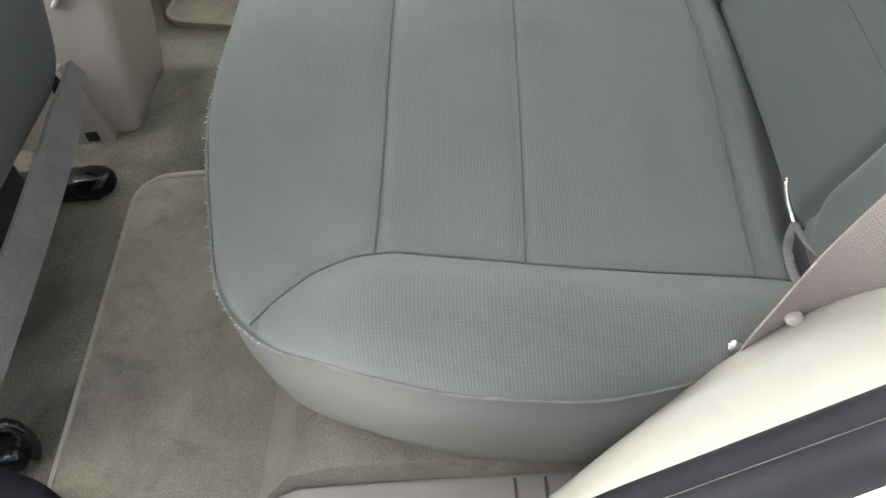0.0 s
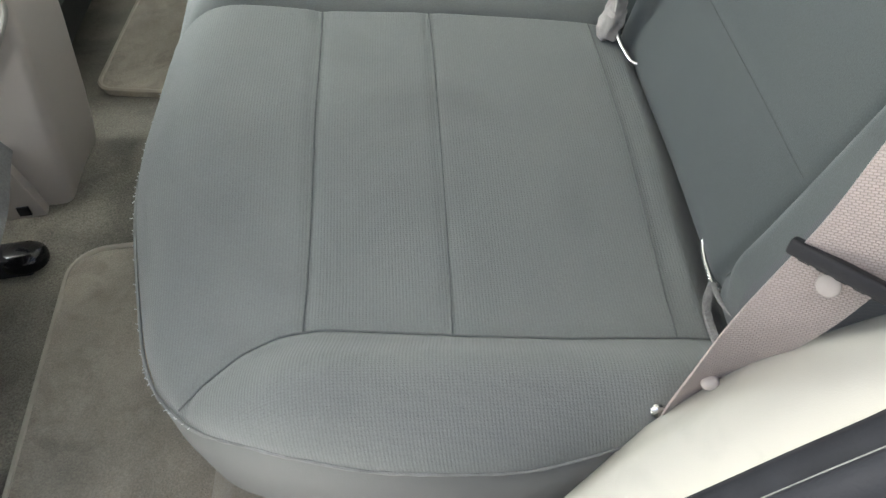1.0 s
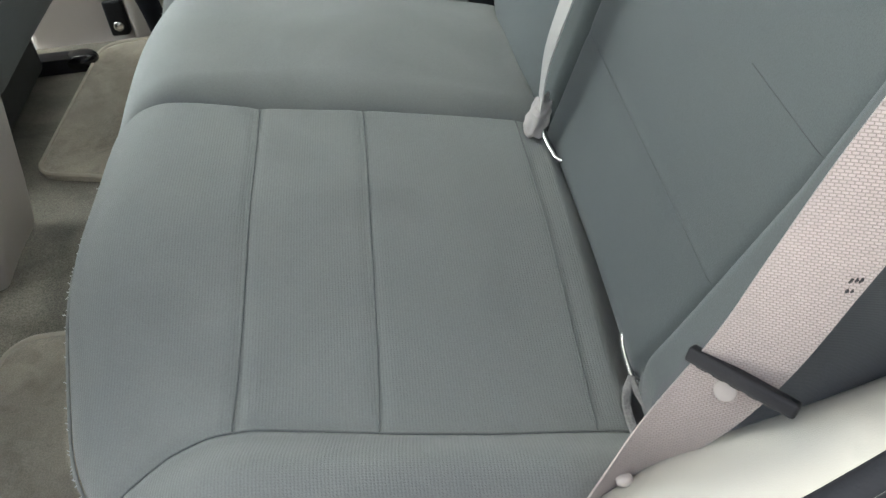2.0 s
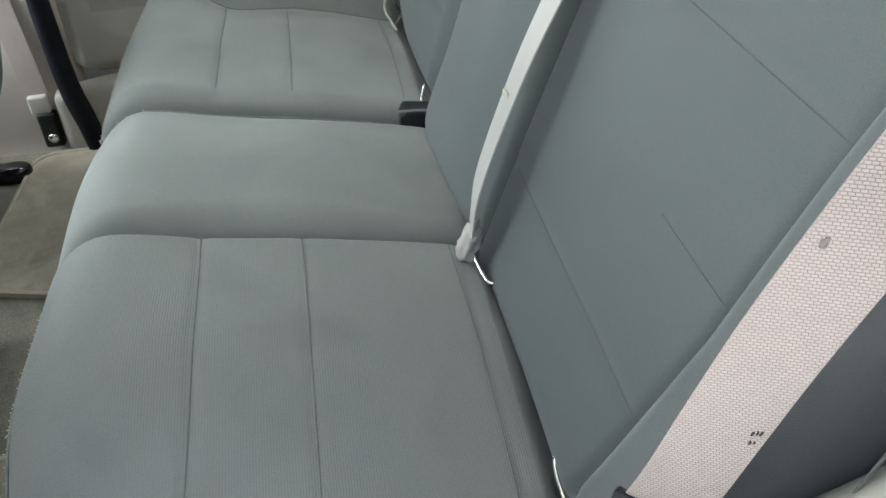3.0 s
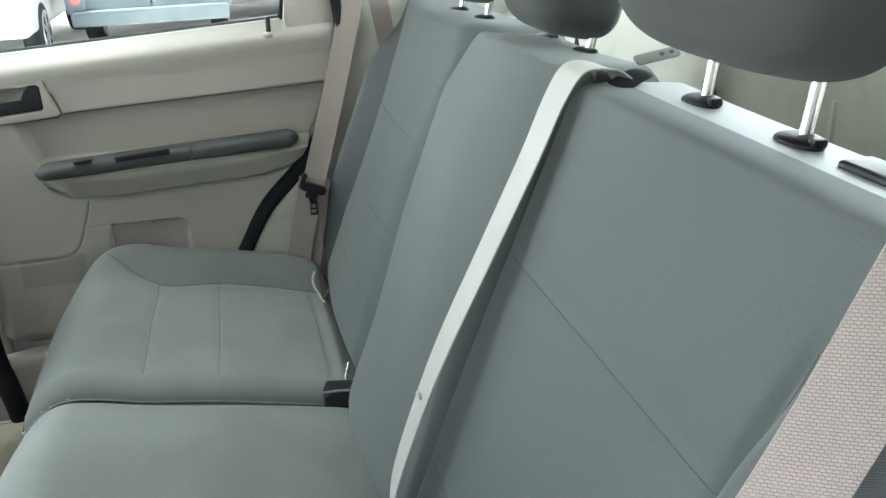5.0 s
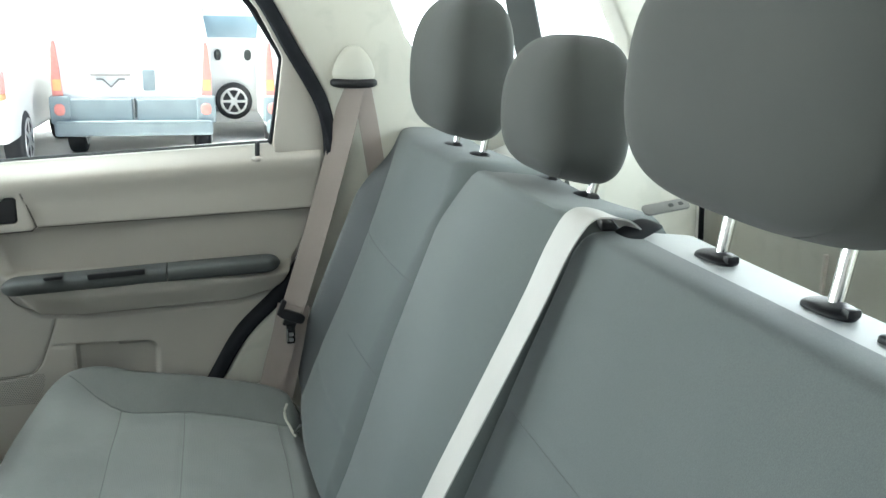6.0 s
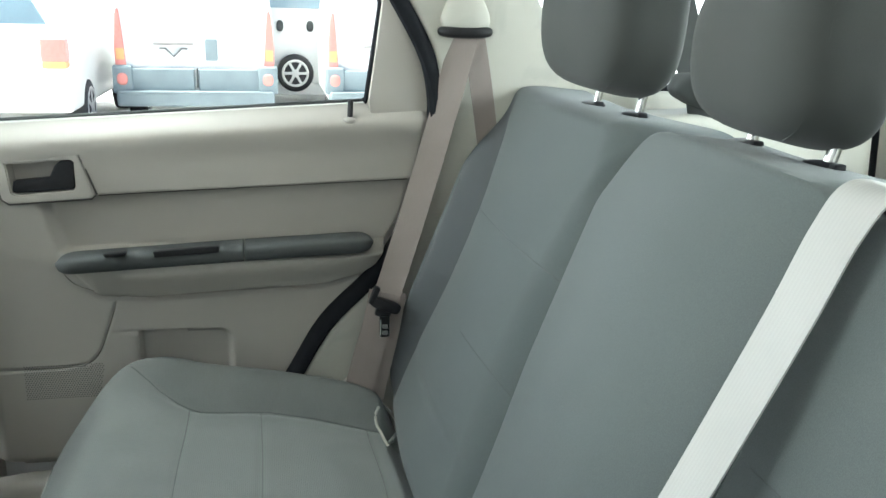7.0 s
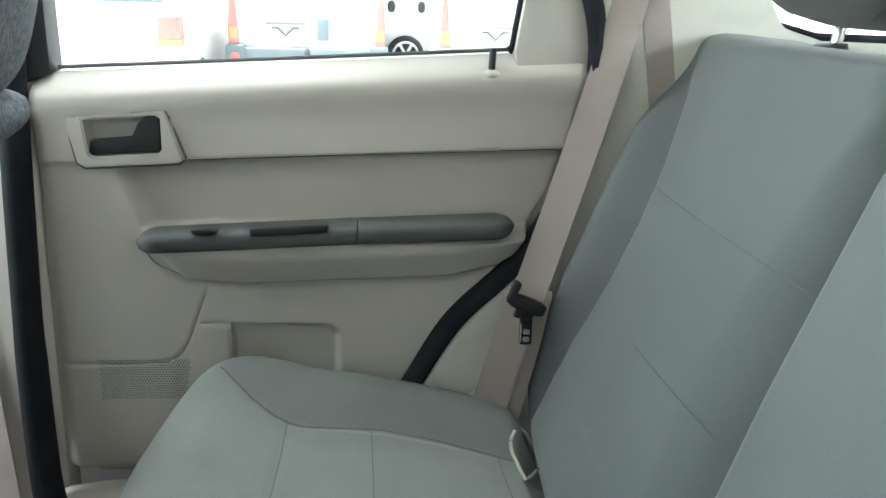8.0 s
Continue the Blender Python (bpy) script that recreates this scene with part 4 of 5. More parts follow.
def mid_back(y, h):
    return 0.006 + 0.018 * ease(0.886, 0.78, h) * (0.25 + 0.75 * ease(0.42, 0.64, h)) - 0.014 * max(0.0, (0.60 - y) / 0.142) ** 2 + 0.020 * math.sin(math.pi * min(max((y - 0.455) / 0.387, 0), 1)) + 0.0012 * noise.noise((y * 8, h * 8, 2.0))


outline = rounded((0.458, 0.300), (0.824, 0.883), [0.02, 0.04, 0.075, 0.055], 20, 2.2)
bm = pad(outline, mid_back, lean, roll=0.034, drop=0.040, crispness=0.78, skirt=[(-0.001, 0.012), (0.0, 0.035), (0.004, 0.07), (0.008, 0.11), (0.03, 0.13)], rings=80, around=320, top=0.883)
part("centre_backrest", bm, SHADEDFAB, seat_60, "smooth grey cloth middle backrest")


# head restraints
def head_restraint(x0, y, z0, half, tall, posts, label):
    th = thing("headrest", (x0, y, 0.87), label, "headrest", "rear headrests")

    def shape(p):
        t = p.z / tall
        x = p.x + (0.012 * (abs(p.y) / half) ** 3 if p.x < 0 else 0.0)
        x = x * (1.0 - 0.22 * max(t, 0) ** 2) + 0.010 * max(t, 0) ** 2
        yy = p.y * (1.0 - 0.17 * max(t, 0) ** 2 - 0.02 * max(-t, 0) ** 2)
        return Vector((x, yy, p.z - 0.011 * p.x / 0.058 * ease(0.3, -0.6, t)))

    bm = blob(0.058, half, tall, 3.4, 5.4, 120, 48, shape)
    moved(bm, Matrix.Translation((x0, y, z0)) @ Matrix.Rotation(radians(3), 4, "Y"))
    cush = part("pad", bm, HEADREST, th, "dark grey cloth pad")
    for s in (-1, 1):
        line = []
        for a in np.linspace(-1.25, 1.25, 40):
            c, q = math.cos(a), math.sin(a)
            p = Vector((-0.058 * abs(c) ** 0.59 * 0.66, s * half * abs(c) ** 0.59 * 0.968, tall * math.copysign(abs(q) ** 0.606, q)))
            line.append(Matrix.Translation((x0, y, z0)) @ Matrix.Rotation(radians(3), 4, "Y") @ shape(p))
        part("side_seam", tube(line, 0.0012, 6), HEADREST, cush)
    for px, py in posts:
        part("post", tube([(px, py, 0.850), (px + 0.022, py, z0 - tall * 0.5)], 0.0062, 14), CHROME, th, "chromed steel post")
        bm = blob(0.016, 0.025, 0.006, 2.4, 2.2, 32, 12)
        moved(bm, Matrix.Translation((px, py, 0.874)) @ Matrix.Rotation(radians(-3), 4, "Y"))
        part("guide_sleeve", bm, BLACK, th, "black post guide")
        part("release_tab", box((px - 0.006, py - 0.027, 0.875), (px + 0.006, py - 0.018, 0.8815), 0.002), BLACK, th)
    return th


head_restraint(0.733, 0.249, 1.038, 0.175, 0.115, ((0.750, 0.321), (0.750, 0.169)), "dark grey cloth outer headrest on two chrome posts")
head_restraint(0.741, 0.682, 0.978, 0.110, 0.088, ((0.752, 0.749), (0.752, 0.616)), "dark grey cloth middle headrest on two chrome posts")
head_restraint(0.708, 1.055, 1.012, 0.156, 0.112, ((0.722, 1.115), (0.730, 0.985)), "dark grey cloth outer headrest on two chrome posts")


# ---------------------------------------------------------------- seat belts
def strap(pts, side0, side1, n, width=0.047, thick=0.0016):
    line = smooth_line(pts, n)
    s0, s1 = Vector(side0), Vector(side1)
    return ribbon(line, [s0.lerp(s1, i / (n - 1)) for i in range(n)], width, thick)


cb = thing("seat_belt", (0.62, 0.44, 0.35), "pale grey middle seat belt lying down the seat back", "seat belt")
bm = strap([(0.726, 0.430, 0.872), (0.704, 0.436, 0.889), (0.672, 0.443, 0.890), (0.650, 0.444, 0.860), (0.621, 0.441, 0.80), (0.570, 0.437, 0.70), (0.519, 0.434, 0.60), (0.486, 0.432, 0.524), (0.452, 0.430, 0.430), (0.441, 0.428, 0.367)], (-0.16, 1, 0), (0.16, 0.97, 0), 80, 0.050)
part("webbing", bm, WEBGREY, cb)
bm = blob(0.024, 0.024, 0.0035, 2.2, 3.0, 32, 14, lambda p: Vector((p.x, p.y + 0.3 * p.x, p.z + 0.004 * math.sin(p.x * 90))))
moved(bm, Matrix.Translation((0.722, 0.418, 0.8795)))
part("guide_bezel", bm, RUBBER, cb, "black belt outlet bezel")
bm = blob(0.006, 0.007, 0.003, 2.2, 2, 20, 10)
moved(bm, Matrix.Translation((0.487, 0.437, 0.533)) @ Matrix.Rotation(radians(65), 4, "Y"))
part("stop_button", bm, CREAM, cb, "pale stop button")
bm = blob(0.010, 0.015, 0.027, 2.4, 2.4, 48, 30, lambda p: Vector((p.x * (1.1 - 12 * p.z), p.y * (1.05 - 9 * p.z), p.z)) * (1 + 0.30 * noise.noise(p * 140)))
moved(bm, Matrix.Translation((0.440, 0.428, 0.352)) @ Matrix.Rotation(radians(20), 4, "Y"))
part("anchor_sleeve", bm, SLEEVE, cb, "pale grey cloth anchor sleeve")
tilt_plate = Matrix.Translation((0.762, 0.434, 0.898)) @ Matrix.Rotation(radians(-8), 4, "Y") @ Matrix.Rotation(radians(24), 4, "X")
bm = prism(rounded((-0.028, -0.008), (0.022, 0.008), [0.005] * 4, 6), -0.0012, 0.0012, "z", 0.0006)
plate = solid("latch_plate", moved(bm, tilt_plate), STEEL, "thin silver slotted tether plate on the seat back", "latch plate")
for k in range(2):
    part("slot", moved(prism(rounded((0.000 + 0.011 * k, -0.0025), (0.005 + 0.011 * k, 0.0025), [0.0015] * 4, 4), 0.0010, 0.0017, "z"), tilt_plate), DARK, plate)

nb = thing("seat_belt", (0.40, -0.06, 0.31), "taupe outer seat belt hanging beside the open door", "seat belt")
NEAR_BELT = smooth_line([(0.712, -0.080, 1.00), (0.652, -0.088, 0.90), (0.600, -0.096, 0.81), (0.547, -0.105, 0.73), (0.512, -0.101, 0.65), (0.490, -0.094, 0.58), (0.474, -0.086, 0.52), (0.456, -0.078, 0.47), (0.430, -0.067, 0.408), (0.402, -0.056, 0.340), (0.394, -0.054, 0.306)], 90)
BELT_SIDE = Vector((0.72, -0.47, -0.51))
part("webbing", ribbon(NEAR_BELT, [BELT_SIDE.lerp(Vector((0.70, 0.35, -0.40)), ease(0.50, 0.33, p.z)) for p in NEAR_BELT], lambda t: 0.047 - 0.017 * ease(0.86, 1.0, t), 0.0018), WEB, nb)
bm = box((-0.034, -0.0048, -0.005), (0.034, 0.0048, 0.005), 0.0025, None, 3)
for k in range(5):
    add_box(bm, (-0.026 + 0.0105 * k, -0.0056, -0.0025), (-0.019 + 0.0105 * k, -0.0035, 0.0030), 0.0006)
bar_x, bar_z = Vector((0.70, -0.70, -0.10)).normalized(), Vector((-0.45, -0.70, 0.45))
bar_z = (bar_z - bar_x * bar_z.dot(bar_x)).normalized()
bar = Matrix((bar_x, bar_z.cross(bar_x), bar_z)).transposed().to_4x4()
part("slide_bar", moved(bm, Matrix.Translation((0.4655, -0.090, 0.497)) @ bar), BLACK, nb, "black ridged slide bar on the belt")
bm = blob(0.0070, 0.0070, 0.0011, 2.2, 2, 24, 10)
part("stop_button", moved(bm, Matrix.Translation((0.4590, -0.0858, 0.484)) @ bar), BUTTON, nb, "pale stop button")

fb = thing("seat_belt", (0.43, 1.25, 0.36), "taupe outer seat belt hanging by the rear pillar", "seat belt")
bm = strap([(0.594, 1.384, 0.972), (0.565, 1.376, 0.86), (0.524, 1.366, 0.72), (0.489, 1.354, 0.61), (0.456, 1.336, 0.516)], (0.9, -0.40, -0.3), (0.9, -0.40, -0.2), 50)
part("webbing", bm, WEBSHADE, fb)
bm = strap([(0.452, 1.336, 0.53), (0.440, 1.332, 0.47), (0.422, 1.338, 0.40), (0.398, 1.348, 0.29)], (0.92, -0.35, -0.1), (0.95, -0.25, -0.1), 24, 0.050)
part("lap_webbing", bm, WEBSHADE, fb)
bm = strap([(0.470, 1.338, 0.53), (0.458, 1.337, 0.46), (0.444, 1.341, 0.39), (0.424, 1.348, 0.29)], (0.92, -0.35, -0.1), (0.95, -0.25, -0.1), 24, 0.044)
part("inner_webbing", bm, WEBSHADE, fb)
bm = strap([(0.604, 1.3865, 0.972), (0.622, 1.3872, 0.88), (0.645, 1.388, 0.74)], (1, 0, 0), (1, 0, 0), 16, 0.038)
part("return_webbing", bm, WEBSHADE, fb)
bm = blob(0.027, 0.009, 0.010, 4, 3.0, 32, 14)
add_box(bm, (-0.030, -0.007, -0.006), (-0.020, 0.007, 0.026), 0.003)
add_box(bm, (-0.012, -0.006, -0.022), (0.014, 0.006, -0.004), 0.003)
moved(bm, Matrix.Translation((0.454, 1.322, 0.511)) @ Matrix.Rotation(radians(22), 4, "Y"))
part("slide_bar", bm, BLACK, fb, "black slide bar on the belt")
bm = prism(rounded((0.441, 0.462), (0.458, 0.500), [0.003] * 4, 5), 1.298, 1.304, "y", 0.001)
tongue = part("tongue", bm, GLOSS, fb, "black coated belt tongue")
part("tongue_edge", tube([(0.4425, 1.2975, 0.466), (0.4425, 1.2975, 0.494)], 0.0013, 8), CHROME, tongue, "bright steel edge")
for z in (0.467, 0.478):
    part("tongue_slot", prism(rounded((0.4455, z), (0.4545, z + 0.007), [0.002] * 4, 4), 1.2958, 1.2979, "y"), STEEL, tongue, "grey slot")


def belt_guide(x0, y, sign):
    th = thing("belt_guide", (x0, y, 0.97), "cream height guide of the seat belt on the pillar", "belt guide")

    def cone(p):
        t = (p.z + 0.038) / 0.076
        return Vector((p.x * (1.12 - 0.62 * t), p.y * (1.1 - 0.5 * t), p.z))
    bm = blob(0.047, 0.026, 0.038, 2.5, 2.3, 40, 24, cone)
    moved(bm, Matrix.Translation((x0, y, 0.998)))
    part("cover", bm, CREAM, th)
    bm = blob(0.047, 0.022, 0.011, 3, 2.4, 36, 14)
    moved(bm, Matrix.Translation((x0, y - sign * 0.002, 0.964)))
    part("web_loop", bm, BLACK, th, "black webbing loop")


belt_guide(0.592, 1.388, 1)
belt_guide(0.692, -0.092, -1)

# child seat anchor loops in the gap between cushion and back
def anchor_loop(y, sign):
    bm = tube(smooth_line([(0.452, y + 0.006 * sign, 0.345), (0.447, y + 0.001, 0.333), (0.443, y - 0.006 * sign, 0.325), (0.445, y - 0.018 * sign, 0.318), (0.452, y - 0.026 * sign, 0.315)], 24), 0.0024, 10)
    return solid("anchor_loop", bm, CHROME, "bent steel anchor wire between cushion and back", "anchor wire", "anchor wires")


for y, s in ((0.868, 1), (1.18, -1)):
    anchor_loop(y, s)

solid("anchor_loop", tube(smooth_line([(0.464, 0.118, 0.328), (0.457, 0.113, 0.318), (0.4555, 0.100, 0.312), (0.456, 0.086, 0.309), (0.457, 0.074, 0.307), (0.464, 0.069, 0.305)], 30), 0.0028, 10), CHROME, "bent steel anchor wire between cushion and back", "anchor wire", "anchor wires")
solid("anchor_loop", tube(smooth_line([(0.441, 0.420, 0.342), (0.443, 0.404, 0.334), (0.447, 0.386, 0.329), (0.450, 0.376, 0.327), (0.455, 0.372, 0.326)], 36), 0.0024, 10), CHROME, "bent steel anchor wire under the belt sleeve", "anchor wire", "anchor wires")

# hardware round the bench
bm = blob(0.0062, 0.005, 0.0062, 2.2, 2, 20, 12)
solid("belt_bolt", moved(bm, Matrix.Translation((0.380, -0.054, 0.331))), CHROME, "small bright bolt head beside the seat cushion", "bolt")
bm = blob(0.0062, 0.005, 0.0050, 2.2, 2.2, 20, 12)
solid("trim_clip", moved(bm, Matrix.Translation((0.410, -0.066, 0.375))), BEIGE2, "round beige trim clip under the belt", "clip")
bm = tube(smooth_line([(0.456, 0.074, 0.310), (0.449, 0.062, 0.309), (0.446, 0.052, 0.302), (0.445, 0.036, 0.302), (0.445, 0.016, 0.304)], 24), 0.0042, 8, flat=0.6)
add_tube(bm, smooth_line([(0.456, 0.074, 0.310), (0.452, 0.050, 0.322), (0.450, 0.026, 0.336), (0.450, 0.004, 0.350)], 18), 0.0024, 8, flat=0.7)
solid("anchor_strap", bm, FELT, "grey cloth strap loop at the anchor wire", "strap", "anchor straps")
bm = tube(smooth_line([(0.436, 1.262, 0.352), (0.430, 1.258, 0.338), (0.432, 1.252, 0.322), (0.438, 1.244, 0.312), (0.442, 1.236, 0.304), (0.448, 1.228, 0.296)], 24), 0.0026, 8)
solid("anchor_strap", bm, CREAM, "thin pale strap loop at the anchor wire", "strap", "anchor straps")
bk = thing("belt_buckle", (0.435, 0.825, 0.27), "black seat belt buckle in the gap between the cushions", "buckle")
part("housing", prism([(0.398, 0.235), (0.402, 0.328), (0.412, 0.335), (0.480, 0.325), (0.480, 0.225)], 0.802, 0.846, "y", 0.004), BLACK, bk)
part("rim", tube([(0.400, 0.803, 0.338), (0.430, 0.802, 0.3375), (0.470, 0.801, 0.332)], 0.0032, 8, flat=0.7), SKIRT, bk, "worn grey top edge")
for y, w in ((0.075, 0.030), (0.478, 0.012)):
    solid("seat_latch", box((0.735 if w > 0.02 else 0.705, y - w, 0.866), (0.765 if w > 0.02 else 0.725, y + w, 0.879), 0.005, None, 3), BLACK, "black plastic latch plate on top of the seat back", "latch", "seat latches")

# marks on the near belt
def on_belt(z, across, lift=0.0014):
    k = min(range(1, len(NEAR_BELT) - 1), key=lambda q: abs(NEAR_BELT[q].z - z))
    d = (NEAR_BELT[k - 1] - NEAR_BELT[k + 1]).normalized()
    s = (BELT_SIDE - d * BELT_SIDE.dot(d)).normalized()
    n = d.cross(s).normalized()
    if n.y > 0:
        n = -n
    return NEAR_BELT[k] + d * (z - NEAR_BELT[k].z) + s * across + n * lift, d, s, n


def belt_mark(z, across, half_w, half_h, mat, name, label):
    p, d, s, n = on_belt(z, across)
    bm = blob(half_w, half_h, 0.0006, 2.4, 2, 24, 8, lambda q: Vector((q.x * (1 + 0.8 * noise.noise(q * 700)), q.y * (1 + 0.35 * noise.noise(q * 300)), q.z)))
    moved(bm, Matrix.Translation(p) @ Matrix((s, d, n)).transposed().to_4x4())
    part(name, bm, mat, nb, label)


belt_mark(0.702, -0.0140, 0.0021, 0.0036, STAIN, "stain", "brown stain on the webbing")
for z, ac, hw, hh in ((0.589, 0.0190, 0.0007, 0.0022), (0.588, 0.0172, 0.0006, 0.0018), (0.5865, 0.0152, 0.0007, 0.0021), (0.581, 0.0188, 0.0006, 0.0014), (0.580, 0.0168, 0.0008, 0.0016)):
    belt_mark(z, ac, hw, hh, INK, "printed_mark", "illegible black print")

# front belt anchor on the far pillar
fa = thing("belt_anchor", (-0.30, FAR - 0.02, 0.08), "front seat belt with a black anchor at the pillar's foot", "belt anchor")
part("webbing", strap([(-0.335, FAR - 0.006, 0.62), (-0.318, FAR - 0.008, 0.40), (-0.303, FAR - 0.012, 0.18)], (1, 0, -0.1), (1, 0, -0.1), 20), WEB, fa)
part("sleeve", box((-0.324, FAR - 0.026, 0.140), (-0.284, FAR - 0.006, 0.180), 0.006, None, 3), CREAM, fa, "pale plastic sleeve")
part("anchor_plate", box((-0.316, FAR - 0.030, 0.062), (-0.276, FAR - 0.004, 0.142), 0.008, None, 3), BLACK, fa, "black anchor plate")
part("anchor_bolt", moved(blob(0.011, 0.006, 0.011, 2.2, 2, 20, 10), Matrix.Translation((-0.294, FAR - 0.032, 0.086))), CHROME, fa)
solid("seal_foot", moved(blob(0.030, 0.024, 0.020, 2.4, 2.2, 28, 12), Matrix.Translation((-0.196, FAR - 0.02, 0.068))), RUBBER, "black rubber foot of the pillar seal", "seal foot")

# ---------------------------------------------------------------- floor mats, console, front seats
def floor_mat(y0, y1, label, sign, x0=-0.265):
    th = thing("floor_mat", (-0.18, (y0 + y1) / 2, FLOOR), label, "floor mat", "floor mats")
    outline = [(x - 0.055 * max(min((y if sign > 0 else mirror_y(y)), 0.5), 0) * (1 if x < -0.2 else 0), y) for x, y in rounded((x0, y0), (-0.028, y1), [0.03, 0.02, 0.02, 0.050], 10)]
    if sign < 0:
        outline = [(x, y - 0.30 * (x - x0) * ease(1.1, 0.85, y)) for x, y in outline]
    bm = pad(outline, lambda x, y: FLOOR + 0.016 + 0.004 * noise.noise((x * 6, y * 6, 4.0)), flat, roll=0.006, drop=0.004, skirt=[(0.0, 0.010)], rings=30, around=160)
    part("mat", bm, MAT, th)
    rim = [(x, y, FLOOR + 0.0145) for x, y in even_outline(outline, 160)]
    part("binding", tube(rim, 0.0042, 6, True), MATEDGE, th, "stitched mat binding")
    return th


floor_mat(-0.050, 0.475, "tan carpet floor mat, lightly soiled, in the footwell", 1)
floor_mat(0.872, 1.34, "tan carpet floor mat in the footwell", -1, -0.330)

con = thing("centre_console", (-0.5, MID, FLOOR), "beige plastic centre console between the front seats", "console")
bm = prism([(-1.2, FLOOR), (-0.322, FLOOR), (-0.314, 0.065), (-0.304, 0.10), (-0.291, 0.165), (-0.271, 0.29), (-0.260, 0.376), (-0.253, 0.44), (-0.268, 0.462), (-1.2, 0.462)], 0.572, 0.728, "y", 0.016, 4)
part("body", bm, BEIGE2, con)
bm = tube(smooth_line([(-0.345, 0.570, 0.285), (-0.312, 0.569, 0.318), (-0.268, 0.569, 0.374), (-0.262, 0.570, 0.40), (-0.260, 0.573, 0.44)], 24), 0.004, 8)
part("pocket_rim", bm, CREAM, con, "pale rim of a side pocket")
part("side_foot", prism([(-0.52, FLOOR + 0.002), (-0.345, FLOOR + 0.002), (-0.352, 0.10), (-0.375, 0.20), (-0.52, 0.22)], 0.556, 0.574, "y", 0.004), BEIGE2, con)
part("foot_hole", box((-0.386, 0.5535, 0.074), (-0.368, 0.557, 0.090), 0.001), BLACK, con, "square dark hole")


def front_seat(y, label):
    th = thing("front_seat", (-0.5, y, FLOOR), label, "front seat", "front seats")

    def tilt(u, v, w):
        return (-0.330 + (v - 0.20) * 0.22 + w * 0.92, u, v - w * 0.38)

    outline = rounded((y - 0.25, 0.225), (y + 0.25, 0.775), [0.05, 0.05, 0.12, 0.12], 12)
    bm = pad(outline, lambda u, v: 0.010 * math.sin(math.pi * (v - 0.225) / 0.55), tilt, roll=0.05, drop=0.03, skirt=[(0.0, 0.05), (0.01, 0.12)], rings=40, around=160)
    part("back", bm, SHADEDFAB, th, "dark grey cloth seat back")
    if y < MID:
        bm = strap([(-0.270, y - 0.22, 0.222), (-0.274, y - 0.05, 0.234), (-0.281, y + 0.10, 0.247), (-0.286, y + 0.21, 0.268)], (-0.40, 0, 1), (-0.30, 0, 1), 40, lambda t: 0.044 - 0.020 * ease(0.70, 1.0, t), 0.007)
        part("flap", bm, FELT, th, "grey felt flap below the seat back")
    bm = prism(rounded((-0.86, y - 0.24), (-0.38, y + 0.24), [0.08] * 4, 8), 0.20, 0.34, "z", 0.03, 3)
    part("cushion", bm, SHADEDFAB, th)
    head = blob(0.065, 0.145, 0.105, 3, 3.4, 48, 28)
    roll = blob(0.062, 0.20, 0.034, 2.4, 4.0, 60, 20)
    part("shoulder_cover", moved(roll, Matrix.Translation((-0.190, y, 0.785))), FLEECE, th, "dark grey fleece over the seat shoulders")
    part("headrest", moved(head, Matrix.Translation((-0.160, y + 0.015, 0.905)) @ Matrix.Rotation(radians(15), 4, "Y")), FLEECE, th, "dark grey fleece headrest cover")
    for s in (-0.20, 0.225):
        end = -0.345 if y < MID or s > 0 else -0.50
        bm = box((-0.85, y + s - 0.02, FLOOR), (end, y + s + 0.02, FLOOR + 0.035), 0.006)
        rail = part("rail", bm, BLACK, th, "black steel seat rail")
        bm = blob(0.035, 0.026, 0.018, 2.5, 2.2, 24, 12)
        moved(bm, Matrix.Translation((end + (-0.013 if s > 0 else 0.010), y + s, FLOOR + 0.02)))
        part("rail_cap", bm, GLOSS, rail, "glossy black rail cap")
    part("base", box((-0.80, y - 0.19, FLOOR + 0.03), (-0.42, y + 0.19, 0.22), 0.01), DARK, th)
    if y > MID:
        return th
    hook = tube(smooth_line([(-0.345, y - 0.185, FLOOR + 0.02), (-0.325, y - 0.186, FLOOR + 0.055), (-0.300, y - 0.19, FLOOR + 0.060), (-0.290, y - 0.195, FLOOR + 0.035), (-0.297, y - 0.20, FLOOR + 0.012)], 20), 0.006, 10)
    part("slide_handle", hook, GLOSS, th, "bent black slide handle")
    part("buckle_loop", tube(smooth_line([(-0.385, y + 0.262, 0.12), (-0.362, y + 0.262, 0.16), (-0.356, y + 0.262, 0.205), (-0.372, y + 0.262, 0.24), (-0.40, y + 0.262, 0.24)], 20), 0.009, 10), BLACK, th, "black buckle stalk")
    return th


front_seat(0.245, "dark grey cloth front seat seen from behind")
front_seat(1.045, "dark grey cloth front seat seen from behind")

# ---------------------------------------------------------------- near side: sill and wheel arch trim
bm = bmesh.new()
inner = [(0.20, 0.125), (0.262, 0.135), (0.285, 0.18), (0.305, 0.225), (0.34, 0.285), (0.379, 0.334), (0.431, 0.384), (0.484, 0.420), (0.515, 0.430), (0.555, 0.436), (0.66, 0.47)]
outer = [(0.10, 0.128), (0.16, 0.165), (0.21, 0.21), (0.25, 0.245), (0.298, 0.285), (0.36, 0.332), (0.439, 0.391), (0.511, 0.446), (0.60, 0.54), (0.68, 0.64)]
a = smooth_line([(x, -0.062, z) for x, z in inner], 60)
b = smooth_line([(x, -0.142, z) for x, z in outer], 60)
rows = []
